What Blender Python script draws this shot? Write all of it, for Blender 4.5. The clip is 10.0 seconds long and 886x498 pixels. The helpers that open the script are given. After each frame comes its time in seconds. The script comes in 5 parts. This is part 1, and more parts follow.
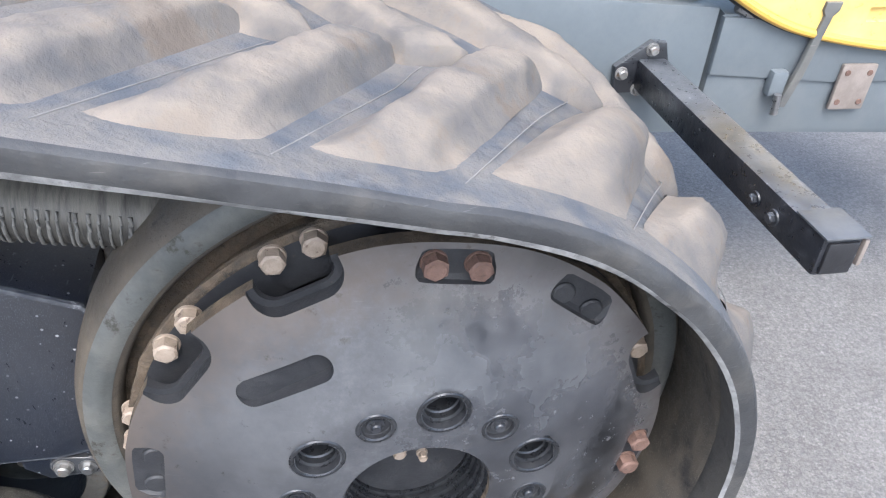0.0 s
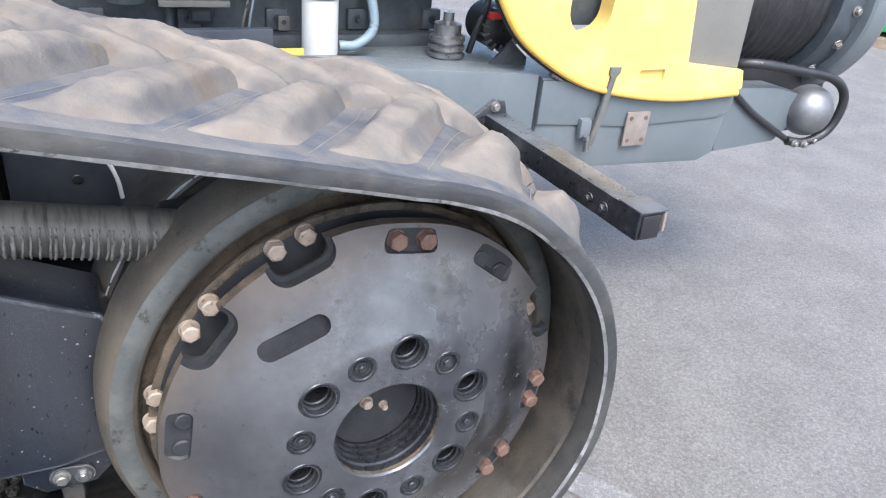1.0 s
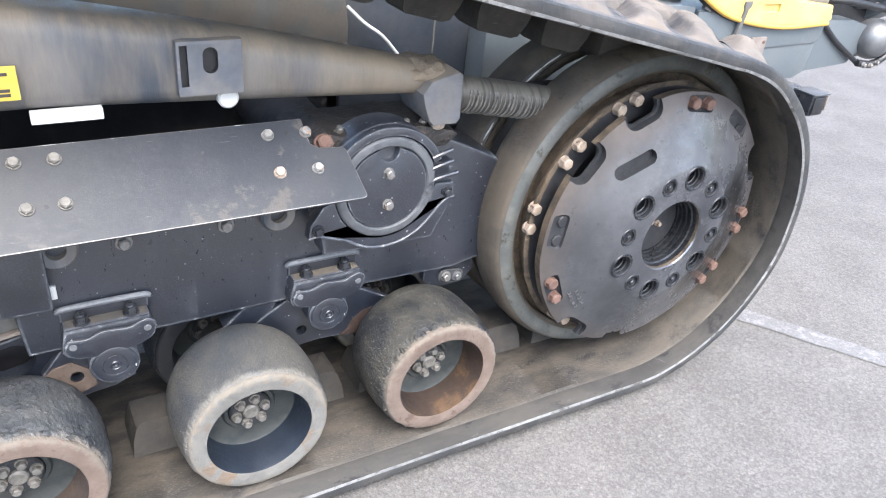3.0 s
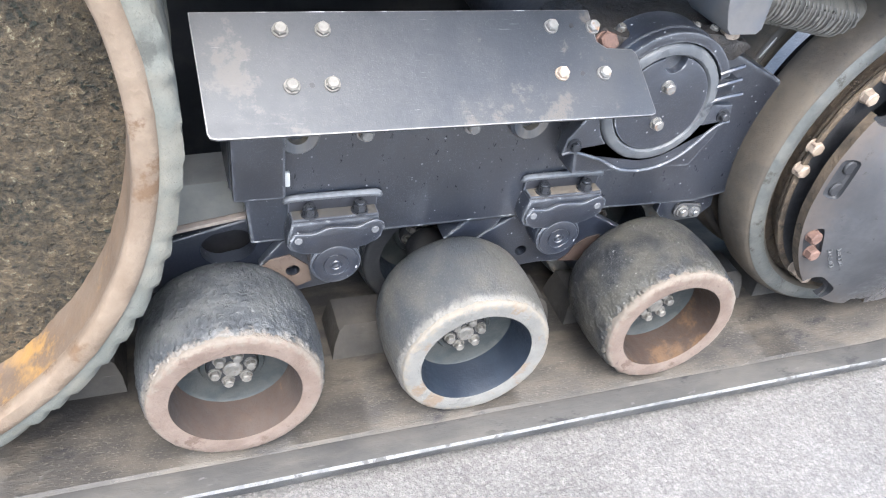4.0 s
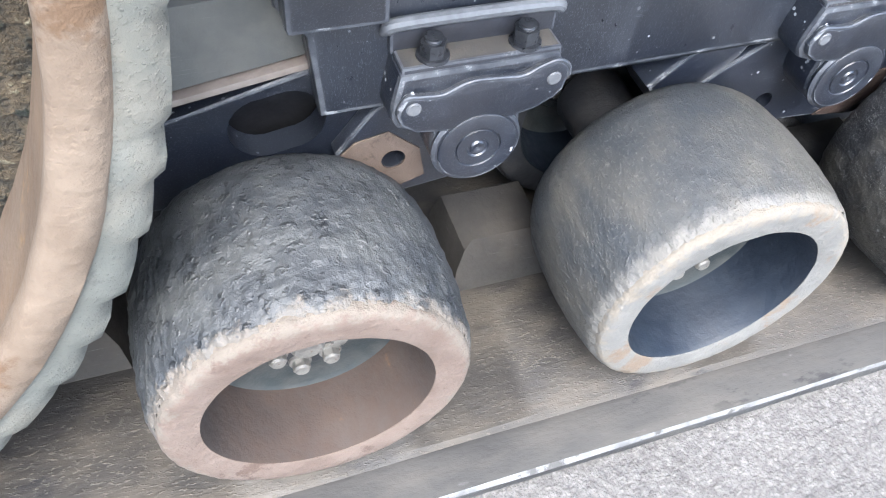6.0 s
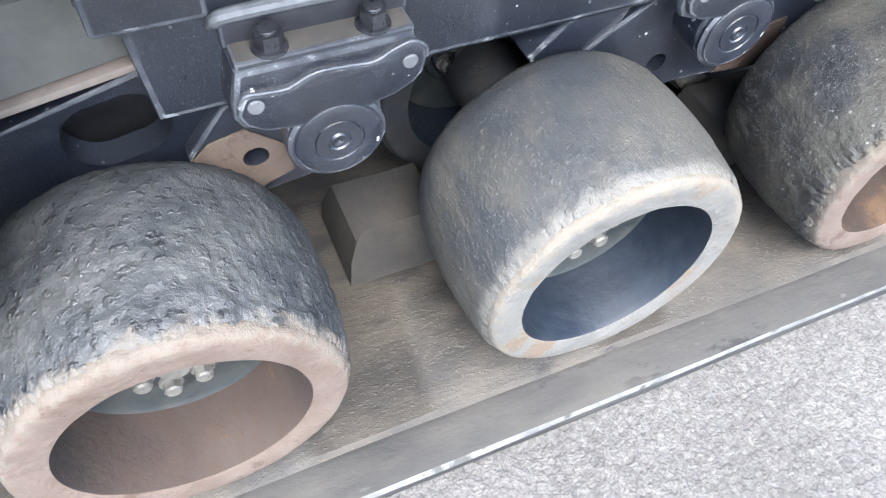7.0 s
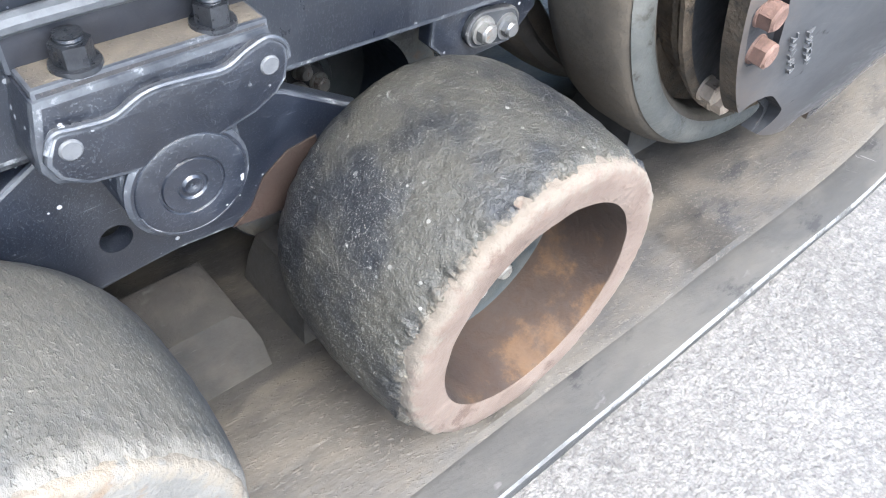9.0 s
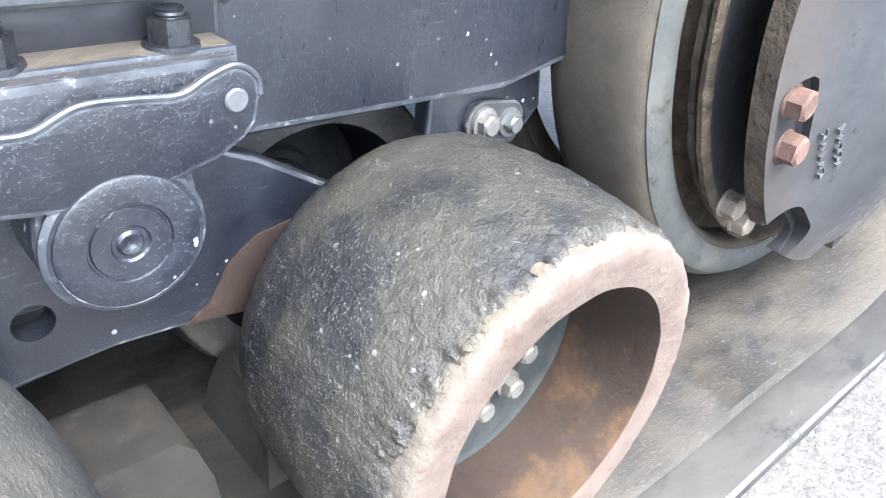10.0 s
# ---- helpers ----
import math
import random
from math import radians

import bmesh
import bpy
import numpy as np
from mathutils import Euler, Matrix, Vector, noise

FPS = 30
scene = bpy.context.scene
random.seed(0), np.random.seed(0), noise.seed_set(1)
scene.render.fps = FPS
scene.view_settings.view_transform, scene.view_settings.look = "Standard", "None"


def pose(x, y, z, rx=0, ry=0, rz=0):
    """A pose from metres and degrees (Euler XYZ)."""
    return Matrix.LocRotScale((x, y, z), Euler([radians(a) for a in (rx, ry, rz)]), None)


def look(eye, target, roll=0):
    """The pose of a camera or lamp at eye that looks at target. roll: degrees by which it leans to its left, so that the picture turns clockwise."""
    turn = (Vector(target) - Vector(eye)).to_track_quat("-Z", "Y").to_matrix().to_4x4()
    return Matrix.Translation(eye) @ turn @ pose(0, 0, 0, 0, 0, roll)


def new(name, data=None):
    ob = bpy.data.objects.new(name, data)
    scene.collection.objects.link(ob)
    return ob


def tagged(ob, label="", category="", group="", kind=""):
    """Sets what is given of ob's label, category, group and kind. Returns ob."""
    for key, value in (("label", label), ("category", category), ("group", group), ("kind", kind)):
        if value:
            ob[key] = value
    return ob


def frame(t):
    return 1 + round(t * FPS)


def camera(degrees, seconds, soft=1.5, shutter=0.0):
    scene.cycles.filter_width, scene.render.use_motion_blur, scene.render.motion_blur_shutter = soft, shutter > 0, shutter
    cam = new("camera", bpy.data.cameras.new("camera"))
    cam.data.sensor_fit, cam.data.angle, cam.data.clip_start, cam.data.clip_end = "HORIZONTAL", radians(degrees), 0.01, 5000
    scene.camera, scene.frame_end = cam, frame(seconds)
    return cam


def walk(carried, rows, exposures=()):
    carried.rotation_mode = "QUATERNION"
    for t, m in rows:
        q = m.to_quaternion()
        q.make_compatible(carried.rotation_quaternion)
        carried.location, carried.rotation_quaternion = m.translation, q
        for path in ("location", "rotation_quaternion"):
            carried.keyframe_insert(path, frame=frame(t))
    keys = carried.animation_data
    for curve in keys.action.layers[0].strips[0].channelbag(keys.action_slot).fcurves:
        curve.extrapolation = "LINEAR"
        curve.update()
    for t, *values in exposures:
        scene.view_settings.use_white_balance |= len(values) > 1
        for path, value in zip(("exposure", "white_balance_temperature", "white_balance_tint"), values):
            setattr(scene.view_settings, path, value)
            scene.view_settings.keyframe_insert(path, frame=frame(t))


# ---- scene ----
cam = camera(61.0, 10.0, soft=1.1)
PATH = [
    (0, (-0.155, -0.812, 1.621), (0.126, 0.360, 0.727), 3.68),
    (0.5, (-0.326, -1.057, 1.623), (0.131, 0.171, 0.892), 5.93),
    (1, (-0.516, -1.183, 1.673), (0.125, -0.028, 0.962), 5.85),
    (1.5, (-0.857, -1.156, 1.650), (-0.103, -0.081, 0.926), 5.83),
    (2, (-1.144, -1.266, 1.651), (-0.283, -0.243, 0.971), 8.26),
    (2.5, (-1.406, -1.460, 1.707), (-0.572, -0.442, 0.987), 6.56),
    (3, (-1.727, -1.489, 1.688), (-1.032, -0.401, 0.925), 6.37),
    (3.2, (-1.838, -1.480, 1.688), (-1.207, -0.402, 0.856), 6.15),
    (4.3, (-1.930, -0.971, 1.465), (-1.529, 0.082, 0.475), 9.18),
    (4.5, (-1.932, -0.863, 1.413), (-1.577, 0.157, 0.372), 8.55),
    (5, (-2.009, -0.626, 1.320), (-1.536, 0.250, 0.199), 12.32),
    (5.5, (-1.965, -0.505, 1.165), (-1.541, 0.349, 0.007), 9.51),
    (5.7, (-1.946, -0.487, 1.102), (-1.546, 0.373, -0.060), 7.92),
    (6.8, (-1.828, -0.486, 1.028), (-1.455, 0.317, -0.183), 6.61),
    (7, (-1.786, -0.462, 1.045), (-1.369, 0.313, -0.169), 5.91),
    (7.5, (-1.647, -0.479, 1.062), (-1.138, 0.287, -0.123), 5.82),
    (8, (-1.515, -0.460, 1.058), (-0.910, 0.274, -0.102), 6.62),
    (8.5, (-1.340, -0.356, 1.001), (-0.610, 0.290, -0.138), 9.49),
    (9, (-1.244, -0.365, 0.868), (-0.485, 0.355, -0.208), 7.47),
    (9.5, (-1.200, -0.339, 0.750), (-0.349, 0.505, -0.153), 6.26),
    (10, (-1.209, -0.339, 0.706), (-0.301, 0.569, -0.069), 6.68),
]
walk(cam, [(t, look(eye, target, roll)) for t, eye, target, roll in PATH],
     exposures=((0, 1.97, 5980, 8), (1.5, 1.88, 6000, 8), (2.5, 2.05, 6110, 9), (3.2, 2.34, 6120, 8), (4.5, 2.60, 5950, 7), (5.5, 2.58, 5900, 7), (7.5, 2.56, 5850, 6), (8.5, 2.62, 5940, 6), (9.3, 2.82, 5900, 5), (10, 3.03, 5880, 5)))

# ---- light ----
GROUND = -0.045
world = bpy.data.worlds.new("world")
scene.world = world
world.use_nodes = True
wn = world.node_tree
wn.nodes.clear()
sky = wn.nodes.new("ShaderNodeTexSky")
sky.sky_type, sky.sun_disc = "NISHITA", False
sky.sun_elevation, sky.sun_rotation = radians(58), radians(190)
sky.air_density, sky.dust_density, sky.ozone_density = 1.0, 4.0, 0.6
bg = wn.nodes.new("ShaderNodeBackground")
bg.inputs["Strength"].default_value = 0.15
wout = wn.nodes.new("ShaderNodeOutputWorld")
wn.links.new(sky.outputs[0], bg.inputs[0])
wn.links.new(bg.outputs[0], wout.inputs[0])
sun = new("sun", bpy.data.lights.new("sun", "SUN"))
sun.data.energy, sun.data.angle, sun.data.color = 0.85, radians(36), (1.0, 0.98, 0.96)
sun.matrix_world = look((-0.6, -3.4, 5.5), (0, 0, 0))


# ---- materials ----
def mk(name, c1, c2, rough=0.6, metal=0.0, scale=6.0, fine=60.0, bump=0.3, dust=None, dust_amount=0.5, dust_up=0.0,
       spots=None, spot_scale=9.0, spot_cut=0.62, stretch=(1, 1, 1), coat=0.0, grain=0.35, scratch=None, bump_dist=0.004, zones=(), chips=None, grit=None, grit_scale=380.0, rough_var=1.0, up_range=(0.15, 0.9), spec=0.5, coat_rough=0.34):
    m = bpy.data.materials.new(name)
    m.use_nodes = True
    t = m.node_tree
    nodes, links = t.nodes, t.links
    bsdf = nodes["Principled BSDF"]
    tc = nodes.new("ShaderNodeTexCoord")
    mp = nodes.new("ShaderNodeMapping")
    mp.inputs["Scale"].default_value = stretch
    links.new(tc.outputs["Object"], mp.inputs[0])

    def noise_node(sc, detail=6.0, roughness=0.6, vec=None):
        n = nodes.new("ShaderNodeTexNoise")
        n.inputs["Scale"].default_value, n.inputs["Detail"].default_value, n.inputs["Roughness"].default_value = sc, detail, roughness
        links.new(vec or mp.outputs[0], n.inputs["Vector"])
        return n.outputs["Fac"]

    def ramp(src, a, b):
        r = nodes.new("ShaderNodeMapRange")
        r.interpolation_type = "SMOOTHSTEP"
        r.inputs[1].default_value, r.inputs[2].default_value = a, b
        links.new(src, r.inputs[0])
        return r.outputs[0]

    def mix(fac, a, b):
        x = nodes.new("ShaderNodeMix")
        x.data_type = "RGBA"
        links.new(fac, x.inputs[0])
        for src, sock in ((a, x.inputs[6]), (b, x.inputs[7])):
            if isinstance(src, tuple):
                sock.default_value = (*src, 1)
            else:
                links.new(src, sock)
        return x.outputs[2]

    def math_node(op, a, b):
        x = nodes.new("ShaderNodeMath")
        x.operation = op
        for src, sock in ((a, x.inputs[0]), (b, x.inputs[1])):
            if isinstance(src, (int, float)):
                sock.default_value = src
            else:
                links.new(src, sock)
        return x.outputs[0]

    big, small = noise_node(scale), noise_node(fine, 5.0, 0.65)
    blend = math_node("ADD", math_node("MULTIPLY", ramp(big, 0.35, 0.68), 1 - grain), math_node("MULTIPLY", ramp(small, 0.3, 0.7), grain))
    colour = mix(blend, c1, c2)
    rough_out = ramp(small, 0.2, 0.8)
    rr = nodes.new("ShaderNodeMapRange")
    rr.inputs[3].default_value, rr.inputs[4].default_value = max(rough - 0.12 * rough_var, 0.05), min(rough + 0.15 * rough_var, 1.0)
    links.new(rough_out, rr.inputs[0])
    rough_sock = rr.outputs[0]
    metal_sock = metal
    if spots:
        f = ramp(noise_node(spot_scale, 8.0, 0.7), spot_cut, spot_cut + 0.08)
        colour = mix(f, colour, spots)
        rough_sock = math_node("MAXIMUM", rough_sock, math_node("MULTIPLY", f, 0.75))
        metal_sock = math_node("MULTIPLY", math_node("SUBTRACT", 1.0, f), metal)
    if scratch:
        w = nodes.new("ShaderNodeMapping")
        w.inputs["Scale"].default_value = (26, 26, 620)
        w.inputs["Rotation"].default_value = (0.2, 0.5, 0.3)
        links.new(tc.outputs["Object"], w.inputs[0])
        f = math_node("MULTIPLY", ramp(noise_node(1.0, 3.0, 0.5, w.outputs[0]), 0.64, 0.74), ramp(noise_node(14.0), 0.45, 0.65))
        f = math_node("MULTIPLY", f, 0.7)
        colour = mix(f, colour, scratch)
    grit_fac = None
    if grit:
        grit_fac = ramp(noise_node(grit_scale, 2.0, 0.6), 0.55, 0.70)
        colour = mix(math_node("MULTIPLY", grit_fac, ramp(noise_node(11.0, 4.0, 0.6), 0.30, 0.62)), colour, grit)
    if chips:
        # small round specks where the paint is knocked off
        v = nodes.new("ShaderNodeTexVoronoi")
        v.inputs["Scale"].default_value = 105.0
        links.new(tc.outputs["Object"], v.inputs["Vector"])
        sc = nodes.new("ShaderNodeSeparateColor")
        links.new(v.outputs["Color"], sc.inputs[0])
        size = math_node("MULTIPLY", ramp(sc.outputs[0], 0.78, 1.0), 0.30)
        f = math_node("MULTIPLY", ramp(math_node("SUBTRACT", size, v.outputs["Distance"]), 0.0, 0.06), ramp(noise_node(9.0, 3.0, 0.5), 0.40, 0.62))
        colour = mix(f, colour, chips)
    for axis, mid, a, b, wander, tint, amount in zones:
        # wear, dirt, painted shade and other tints with a wandering border: along x or y, or by the distance from the
        # wheel's axis
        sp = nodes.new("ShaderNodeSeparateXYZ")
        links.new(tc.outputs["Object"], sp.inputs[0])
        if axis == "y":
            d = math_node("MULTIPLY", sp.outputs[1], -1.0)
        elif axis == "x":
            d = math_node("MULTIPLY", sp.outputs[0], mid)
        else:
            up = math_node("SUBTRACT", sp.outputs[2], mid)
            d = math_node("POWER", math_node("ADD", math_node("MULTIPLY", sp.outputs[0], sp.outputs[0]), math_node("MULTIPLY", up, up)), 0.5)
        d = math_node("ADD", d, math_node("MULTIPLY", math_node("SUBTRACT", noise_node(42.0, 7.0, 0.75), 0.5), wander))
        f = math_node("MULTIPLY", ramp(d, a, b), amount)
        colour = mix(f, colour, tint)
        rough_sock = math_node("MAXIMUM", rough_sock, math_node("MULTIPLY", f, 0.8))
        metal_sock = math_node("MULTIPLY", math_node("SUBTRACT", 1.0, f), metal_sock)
    if dust:
        f = ramp(noise_node(scale * 1.7, 4.0, 0.55), 0.62 - dust_amount * 0.5, 0.80 - dust_amount * 0.4)
        if dust_up:
            g = nodes.new("ShaderNodeNewGeometry")
            sp = nodes.new("ShaderNodeSeparateXYZ")
            links.new(g.outputs["Normal"], sp.inputs[0])
            up = ramp(sp.outputs[2], *up_range)
            f = math_node("MULTIPLY", math_node("ADD", math_node("MULTIPLY", up, dust_up), math_node("MULTIPLY", f, 1 - dust_up * 0.7)), ramp(noise_node(scale * 0.8), 0.2, 0.6))
        f = math_node("MINIMUM", math_node("MULTIPLY", f, math_node("ADD", math_node("MULTIPLY", small, 0.7), 0.45)), 1.0)
        f = math_node("MULTIPLY", f, min(1.0, dust_amount * 1.3))
        colour = mix(f, colour, dust)
        rough_sock = math_node("MAXIMUM", rough_sock, math_node("MULTIPLY", f, 0.9))
        if not isinstance(metal_sock, float):
            metal_sock = math_node("MULTIPLY", metal_sock, math_node("SUBTRACT", 1.0, f))
    links.new(colour, bsdf.inputs["Base Color"])
    links.new(rough_sock, bsdf.inputs["Roughness"])
    if isinstance(metal_sock, float):
        bsdf.inputs["Metallic"].default_value = metal_sock
    else:
        links.new(metal_sock, bsdf.inputs["Metallic"])
    bsdf.inputs["Coat Weight"].default_value = coat
    bsdf.inputs["Coat Roughness"].default_value = coat_rough
    bsdf.inputs["Specular IOR Level"].default_value = spec
    if bump:
        b = nodes.new("ShaderNodeBump")
        b.inputs["Strength"].default_value, b.inputs["Distance"].default_value = bump, bump_dist
        height = math_node("ADD", small, math_node("MULTIPLY", big, 0.8))
        if grit_fac:
            height = math_node("ADD", height, math_node("MULTIPLY", grit_fac, 0.35))
        links.new(height, b.inputs["Height"])
        links.new(b.outputs[0], bsdf.inputs["Normal"])
    return m


# belt darkened past y 0.12: painted wheel and frame shade, plus polished rubber
M_carcass = mk("belt_rubber", (0.022, 0.020, 0.018), (0.058, 0.050, 0.040), 0.60, dust=(0.092, 0.077, 0.058), dust_amount=0.44, scale=7, fine=60, bump=0.5, spots=(0.016, 0.015, 0.015), spot_scale=9, spot_cut=0.55, scratch=(0.13, 0.125, 0.115), stretch=(0.55, 1.2, 1), grit=(0.085, 0.075, 0.060), grit_scale=200.0, zones=(("y", 0, 0.180, 0.115, 0.06, (0.012, 0.011, 0.010), 0.86),))
M_band = mk("smooth_belt_border", (0.034, 0.033, 0.031), (0.070, 0.066, 0.060), 0.72, scale=6, fine=55, bump=0.4, stretch=(0.5, 1.2, 1), dust=(0.098, 0.089, 0.076), dust_amount=0.42, spots=(0.026, 0.025, 0.025), spot_scale=12, spot_cut=0.56, grain=0.4, scratch=(0.16, 0.155, 0.15))
M_edge = mk("worn_pale_belt_edge", (0.10, 0.10, 0.10), (0.24, 0.24, 0.238), 0.8, scale=16, fine=60, bump=0.6, spots=(0.070, 0.068, 0.065), spot_scale=18, spot_cut=0.53, grain=0.5)
M_side = mk("belt_side_rubber", (0.022, 0.023, 0.025), (0.048, 0.049, 0.050), 0.62, scale=7, fine=40, bump=0.8, dust=(0.090, 0.084, 0.074), dust_amount=0.36, scratch=(0.14, 0.138, 0.13))
M_lug = mk("dusty_tread_rubber", (0.052, 0.054, 0.060), (0.104, 0.097, 0.089), 0.85, dust=(0.190, 0.160, 0.129), dust_amount=0.74, dust_up=0.75, up_range=(0.58, 0.98), scale=6, fine=26, bump=0.9, spots=(0.090, 0.072, 0.058), spot_scale=6, spot_cut=0.52, bump_dist=0.006, grain=0.5)
M_guide = mk("guide_rubber", (0.015, 0.0145, 0.014), (0.042, 0.038, 0.033), 0.75, dust=(0.062, 0.053, 0.044), dust_amount=0.34, scale=8, bump=0.5, scratch=(0.16, 0.155, 0.15))
M_tyre = mk("chunked_wheel_rubber", (0.026, 0.029, 0.033), (0.056, 0.059, 0.062), 0.44, dust=(0.110, 0.111, 0.105), dust_amount=0.38, scale=9, fine=75, bump=0.75, spots=(0.18, 0.182, 0.18), spot_scale=70, spot_cut=0.63, bump_dist=0.006, scratch=(0.20, 0.20, 0.20), grit=(0.012, 0.013, 0.015), grit_scale=90.0, zones=(("y", 0, 0.096, 0.107, 0.08, (0.140, 0.120, 0.098), 0.85),))
M_tyre_torn = mk("torn_wheel_rubber", (0.007, 0.008, 0.011), (0.022, 0.024, 0.028), 0.40, dust=(0.105, 0.096, 0.072), dust_amount=0.42, scale=5, fine=130, bump=0.9, bump_dist=0.004, scratch=(0.34, 0.34, 0.33), grit=(0.20, 0.20, 0.19), grit_scale=520.0, chips=(0.26, 0.26, 0.25), zones=(("y", 0, 0.100, 0.112, 0.06, (0.135, 0.117, 0.095), 0.92),))
M_tyre_smooth = mk("smooth_wheel_rubber", (0.029, 0.034, 0.041), (0.060, 0.062, 0.062), 0.46, dust=(0.125, 0.114, 0.092), dust_amount=0.5, scale=4, fine=120, bump=0.7, bump_dist=0.004, scratch=(0.14, 0.14, 0.132), stretch=(1, 0.6, 1), spots=(0.12, 0.122, 0.118), spot_scale=110, spot_cut=0.61, zones=(("y", 0, 0.088, 0.107, 0.06, (0.155, 0.148, 0.135), 0.85),), grit=(0.080, 0.082, 0.081), grit_scale=300.0)
M_peach = mk("dusty_peach_face", (0.105, 0.074, 0.058), (0.158, 0.122, 0.100), 0.85, scale=11, fine=60, bump=1.0, spots=(0.082, 0.055, 0.042), spot_scale=16, spot_cut=0.565, bump_dist=0.005, zones=(("r", 0.195, 0.172, 0.184, 0.08, (0.150, 0.130, 0.106), 0.85),))
M_pale = mk("dusty_pale_face", (0.112, 0.110, 0.102), (0.168, 0.163, 0.150), 0.8, scale=11, fine=60, bump=1.0, spots=(0.145, 0.110, 0.078), spot_scale=14, spot_cut=0.56, bump_dist=0.005, zones=(("r", 0.195, 0.168, 0.184, 0.09, (0.175, 0.152, 0.120), 0.85),))
M_rust = mk("rusty_bore", (0.016, 0.010, 0.008), (0.042, 0.023, 0.012), 0.75, scale=4, fine=50, bump=0.7, grain=0.3, dust=(0.034, 0.027, 0.022), dust_amount=0.35, spots=(0.090, 0.046, 0.017), spot_scale=3.6, spot_cut=0.52)
M_rustpale = mk("pale_rusty_bore", (0.028, 0.021, 0.018), (0.058, 0.038, 0.027), 0.85, scale=4, fine=50, bump=0.7, grain=0.3, dust=(0.060, 0.052, 0.046), dust_amount=0.3, spots=(0.12, 0.060, 0.024), spot_scale=8, spot_cut=0.60)
M_bluebore = mk("blue_black_bore", (0.007, 0.011, 0.019), (0.014, 0.021, 0.032), 0.5, scale=10, fine=70, bump=0.3, spots=(0.22, 0.10, 0.045), spot_scale=22, spot_cut=0.70, dust=(0.03, 0.035, 0.042), dust_amount=0.2)
M_black = mk("black_frame_paint", (0.004, 0.006, 0.012), (0.012, 0.016, 0.027), 0.36, scale=7, fine=60, bump=0.3, dust=(0.078, 0.088, 0.106), dust_amount=0.21, dust_up=0.7, scratch=(0.18, 0.19, 0.21), chips=(0.42, 0.43, 0.45), rough_var=0.7, grain=0.25, coat=0.5, coat_rough=0.30, spec=1.0, grit=(0.044, 0.050, 0.063), grit_scale=460.0)
M_navy = mk("dusty_navy_paint", (0.005, 0.007, 0.013), (0.014, 0.018, 0.028), 0.33, scale=4, fine=50, bump=0.3, dust=(0.090, 0.098, 0.115), dust_amount=0.22, scratch=(0.14, 0.15, 0.17), chips=(0.30, 0.31, 0.33), rough_var=0.7, grain=0.25, stretch=(1.4, 1, 0.6), coat=0.7, coat_rough=0.30, spec=1.0, grit=(0.050, 0.057, 0.071), grit_scale=460.0)
M_edgewear = mk("worn_black_edges", (0.026, 0.030, 0.040), (0.095, 0.102, 0.115), 0.38, scale=16, fine=60, bump=0.3, grain=0.5, spots=(0.22, 0.23, 0.245), spot_scale=30, spot_cut=0.58, spec=0.8)
M_steeledge = mk("bare_steel_edges", (0.10, 0.10, 0.105), (0.20, 0.20, 0.20), 0.4, metal=0.6, scale=9, fine=60, bump=0.3, spots=(0.34, 0.34, 0.34), spot_scale=22, spot_cut=0.56)
M_ledge = mk("dusty_black_ledge", (0.010, 0.013, 0.022), (0.021, 0.026, 0.039), 0.4, scale=7, fine=70, bump=0.5, dust=(0.150, 0.126, 0.097), dust_amount=0.75, dust_up=1.0, grit=(0.05, 0.048, 0.046), grit_scale=300.0)
M_pivotring = mk("worn_grey_ring", (0.050, 0.055, 0.062), (0.098, 0.104, 0.112), 0.5, scale=9, fine=60, bump=0.25, dust=(0.12, 0.122, 0.125), dust_amount=0.36, spots=(0.02, 0.023, 0.03), spot_scale=12, spot_cut=0.60)
M_ledgegrey = mk("grimy_black_ledge", (0.010, 0.013, 0.022), (0.021, 0.026, 0.039), 0.4, scale=7, fine=70, bump=0.3, dust=(0.080, 0.072, 0.062), dust_amount=0.8, dust_up=1.0)
M_capbar = mk("worn_black_bar", (0.05, 0.055, 0.062), (0.12, 0.125, 0.135), 0.4, scale=14, fine=90, bump=0.3, dust=(0.24, 0.25, 0.26), dust_amount=0.5, dust_up=0.9)
M_blackrough = mk("dirty_black_paint", (0.014, 0.016, 0.020), (0.030, 0.031, 0.034), 0.55, scale=7, fine=60, bump=0.4, dust=(0.085, 0.076, 0.064), dust_amount=0.28, dust_up=0.3)
# the dish gets darker towards -x and browner towards its edge
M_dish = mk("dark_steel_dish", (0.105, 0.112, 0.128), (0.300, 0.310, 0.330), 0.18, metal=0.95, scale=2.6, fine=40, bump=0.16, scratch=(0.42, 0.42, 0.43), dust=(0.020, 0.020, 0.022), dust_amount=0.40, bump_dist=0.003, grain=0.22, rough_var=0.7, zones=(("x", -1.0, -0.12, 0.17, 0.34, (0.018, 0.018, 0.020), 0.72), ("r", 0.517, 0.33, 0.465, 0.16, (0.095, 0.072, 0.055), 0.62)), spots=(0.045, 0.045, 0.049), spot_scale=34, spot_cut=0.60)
# oily grime that also carries the painted shade of the dish's recesses
M_grimeshade = mk("oily_grime_and_shade", (0.010, 0.011, 0.014), (0.028, 0.029, 0.032), 0.62, scale=14, fine=70, bump=0.4, spots=(0.055, 0.046, 0.038), spot_scale=25, spot_cut=0.62)
M_castmark = mk("dull_cast_steel", (0.060, 0.062, 0.067), (0.12, 0.122, 0.126), 0.55, metal=0.4, scale=9, fine=60, bump=0.3)
M_hub = mk("ringed_steel_hub", (0.020, 0.022, 0.026), (0.055, 0.058, 0.064), 0.3, metal=0.6, scale=12, fine=80, bump=0.2)
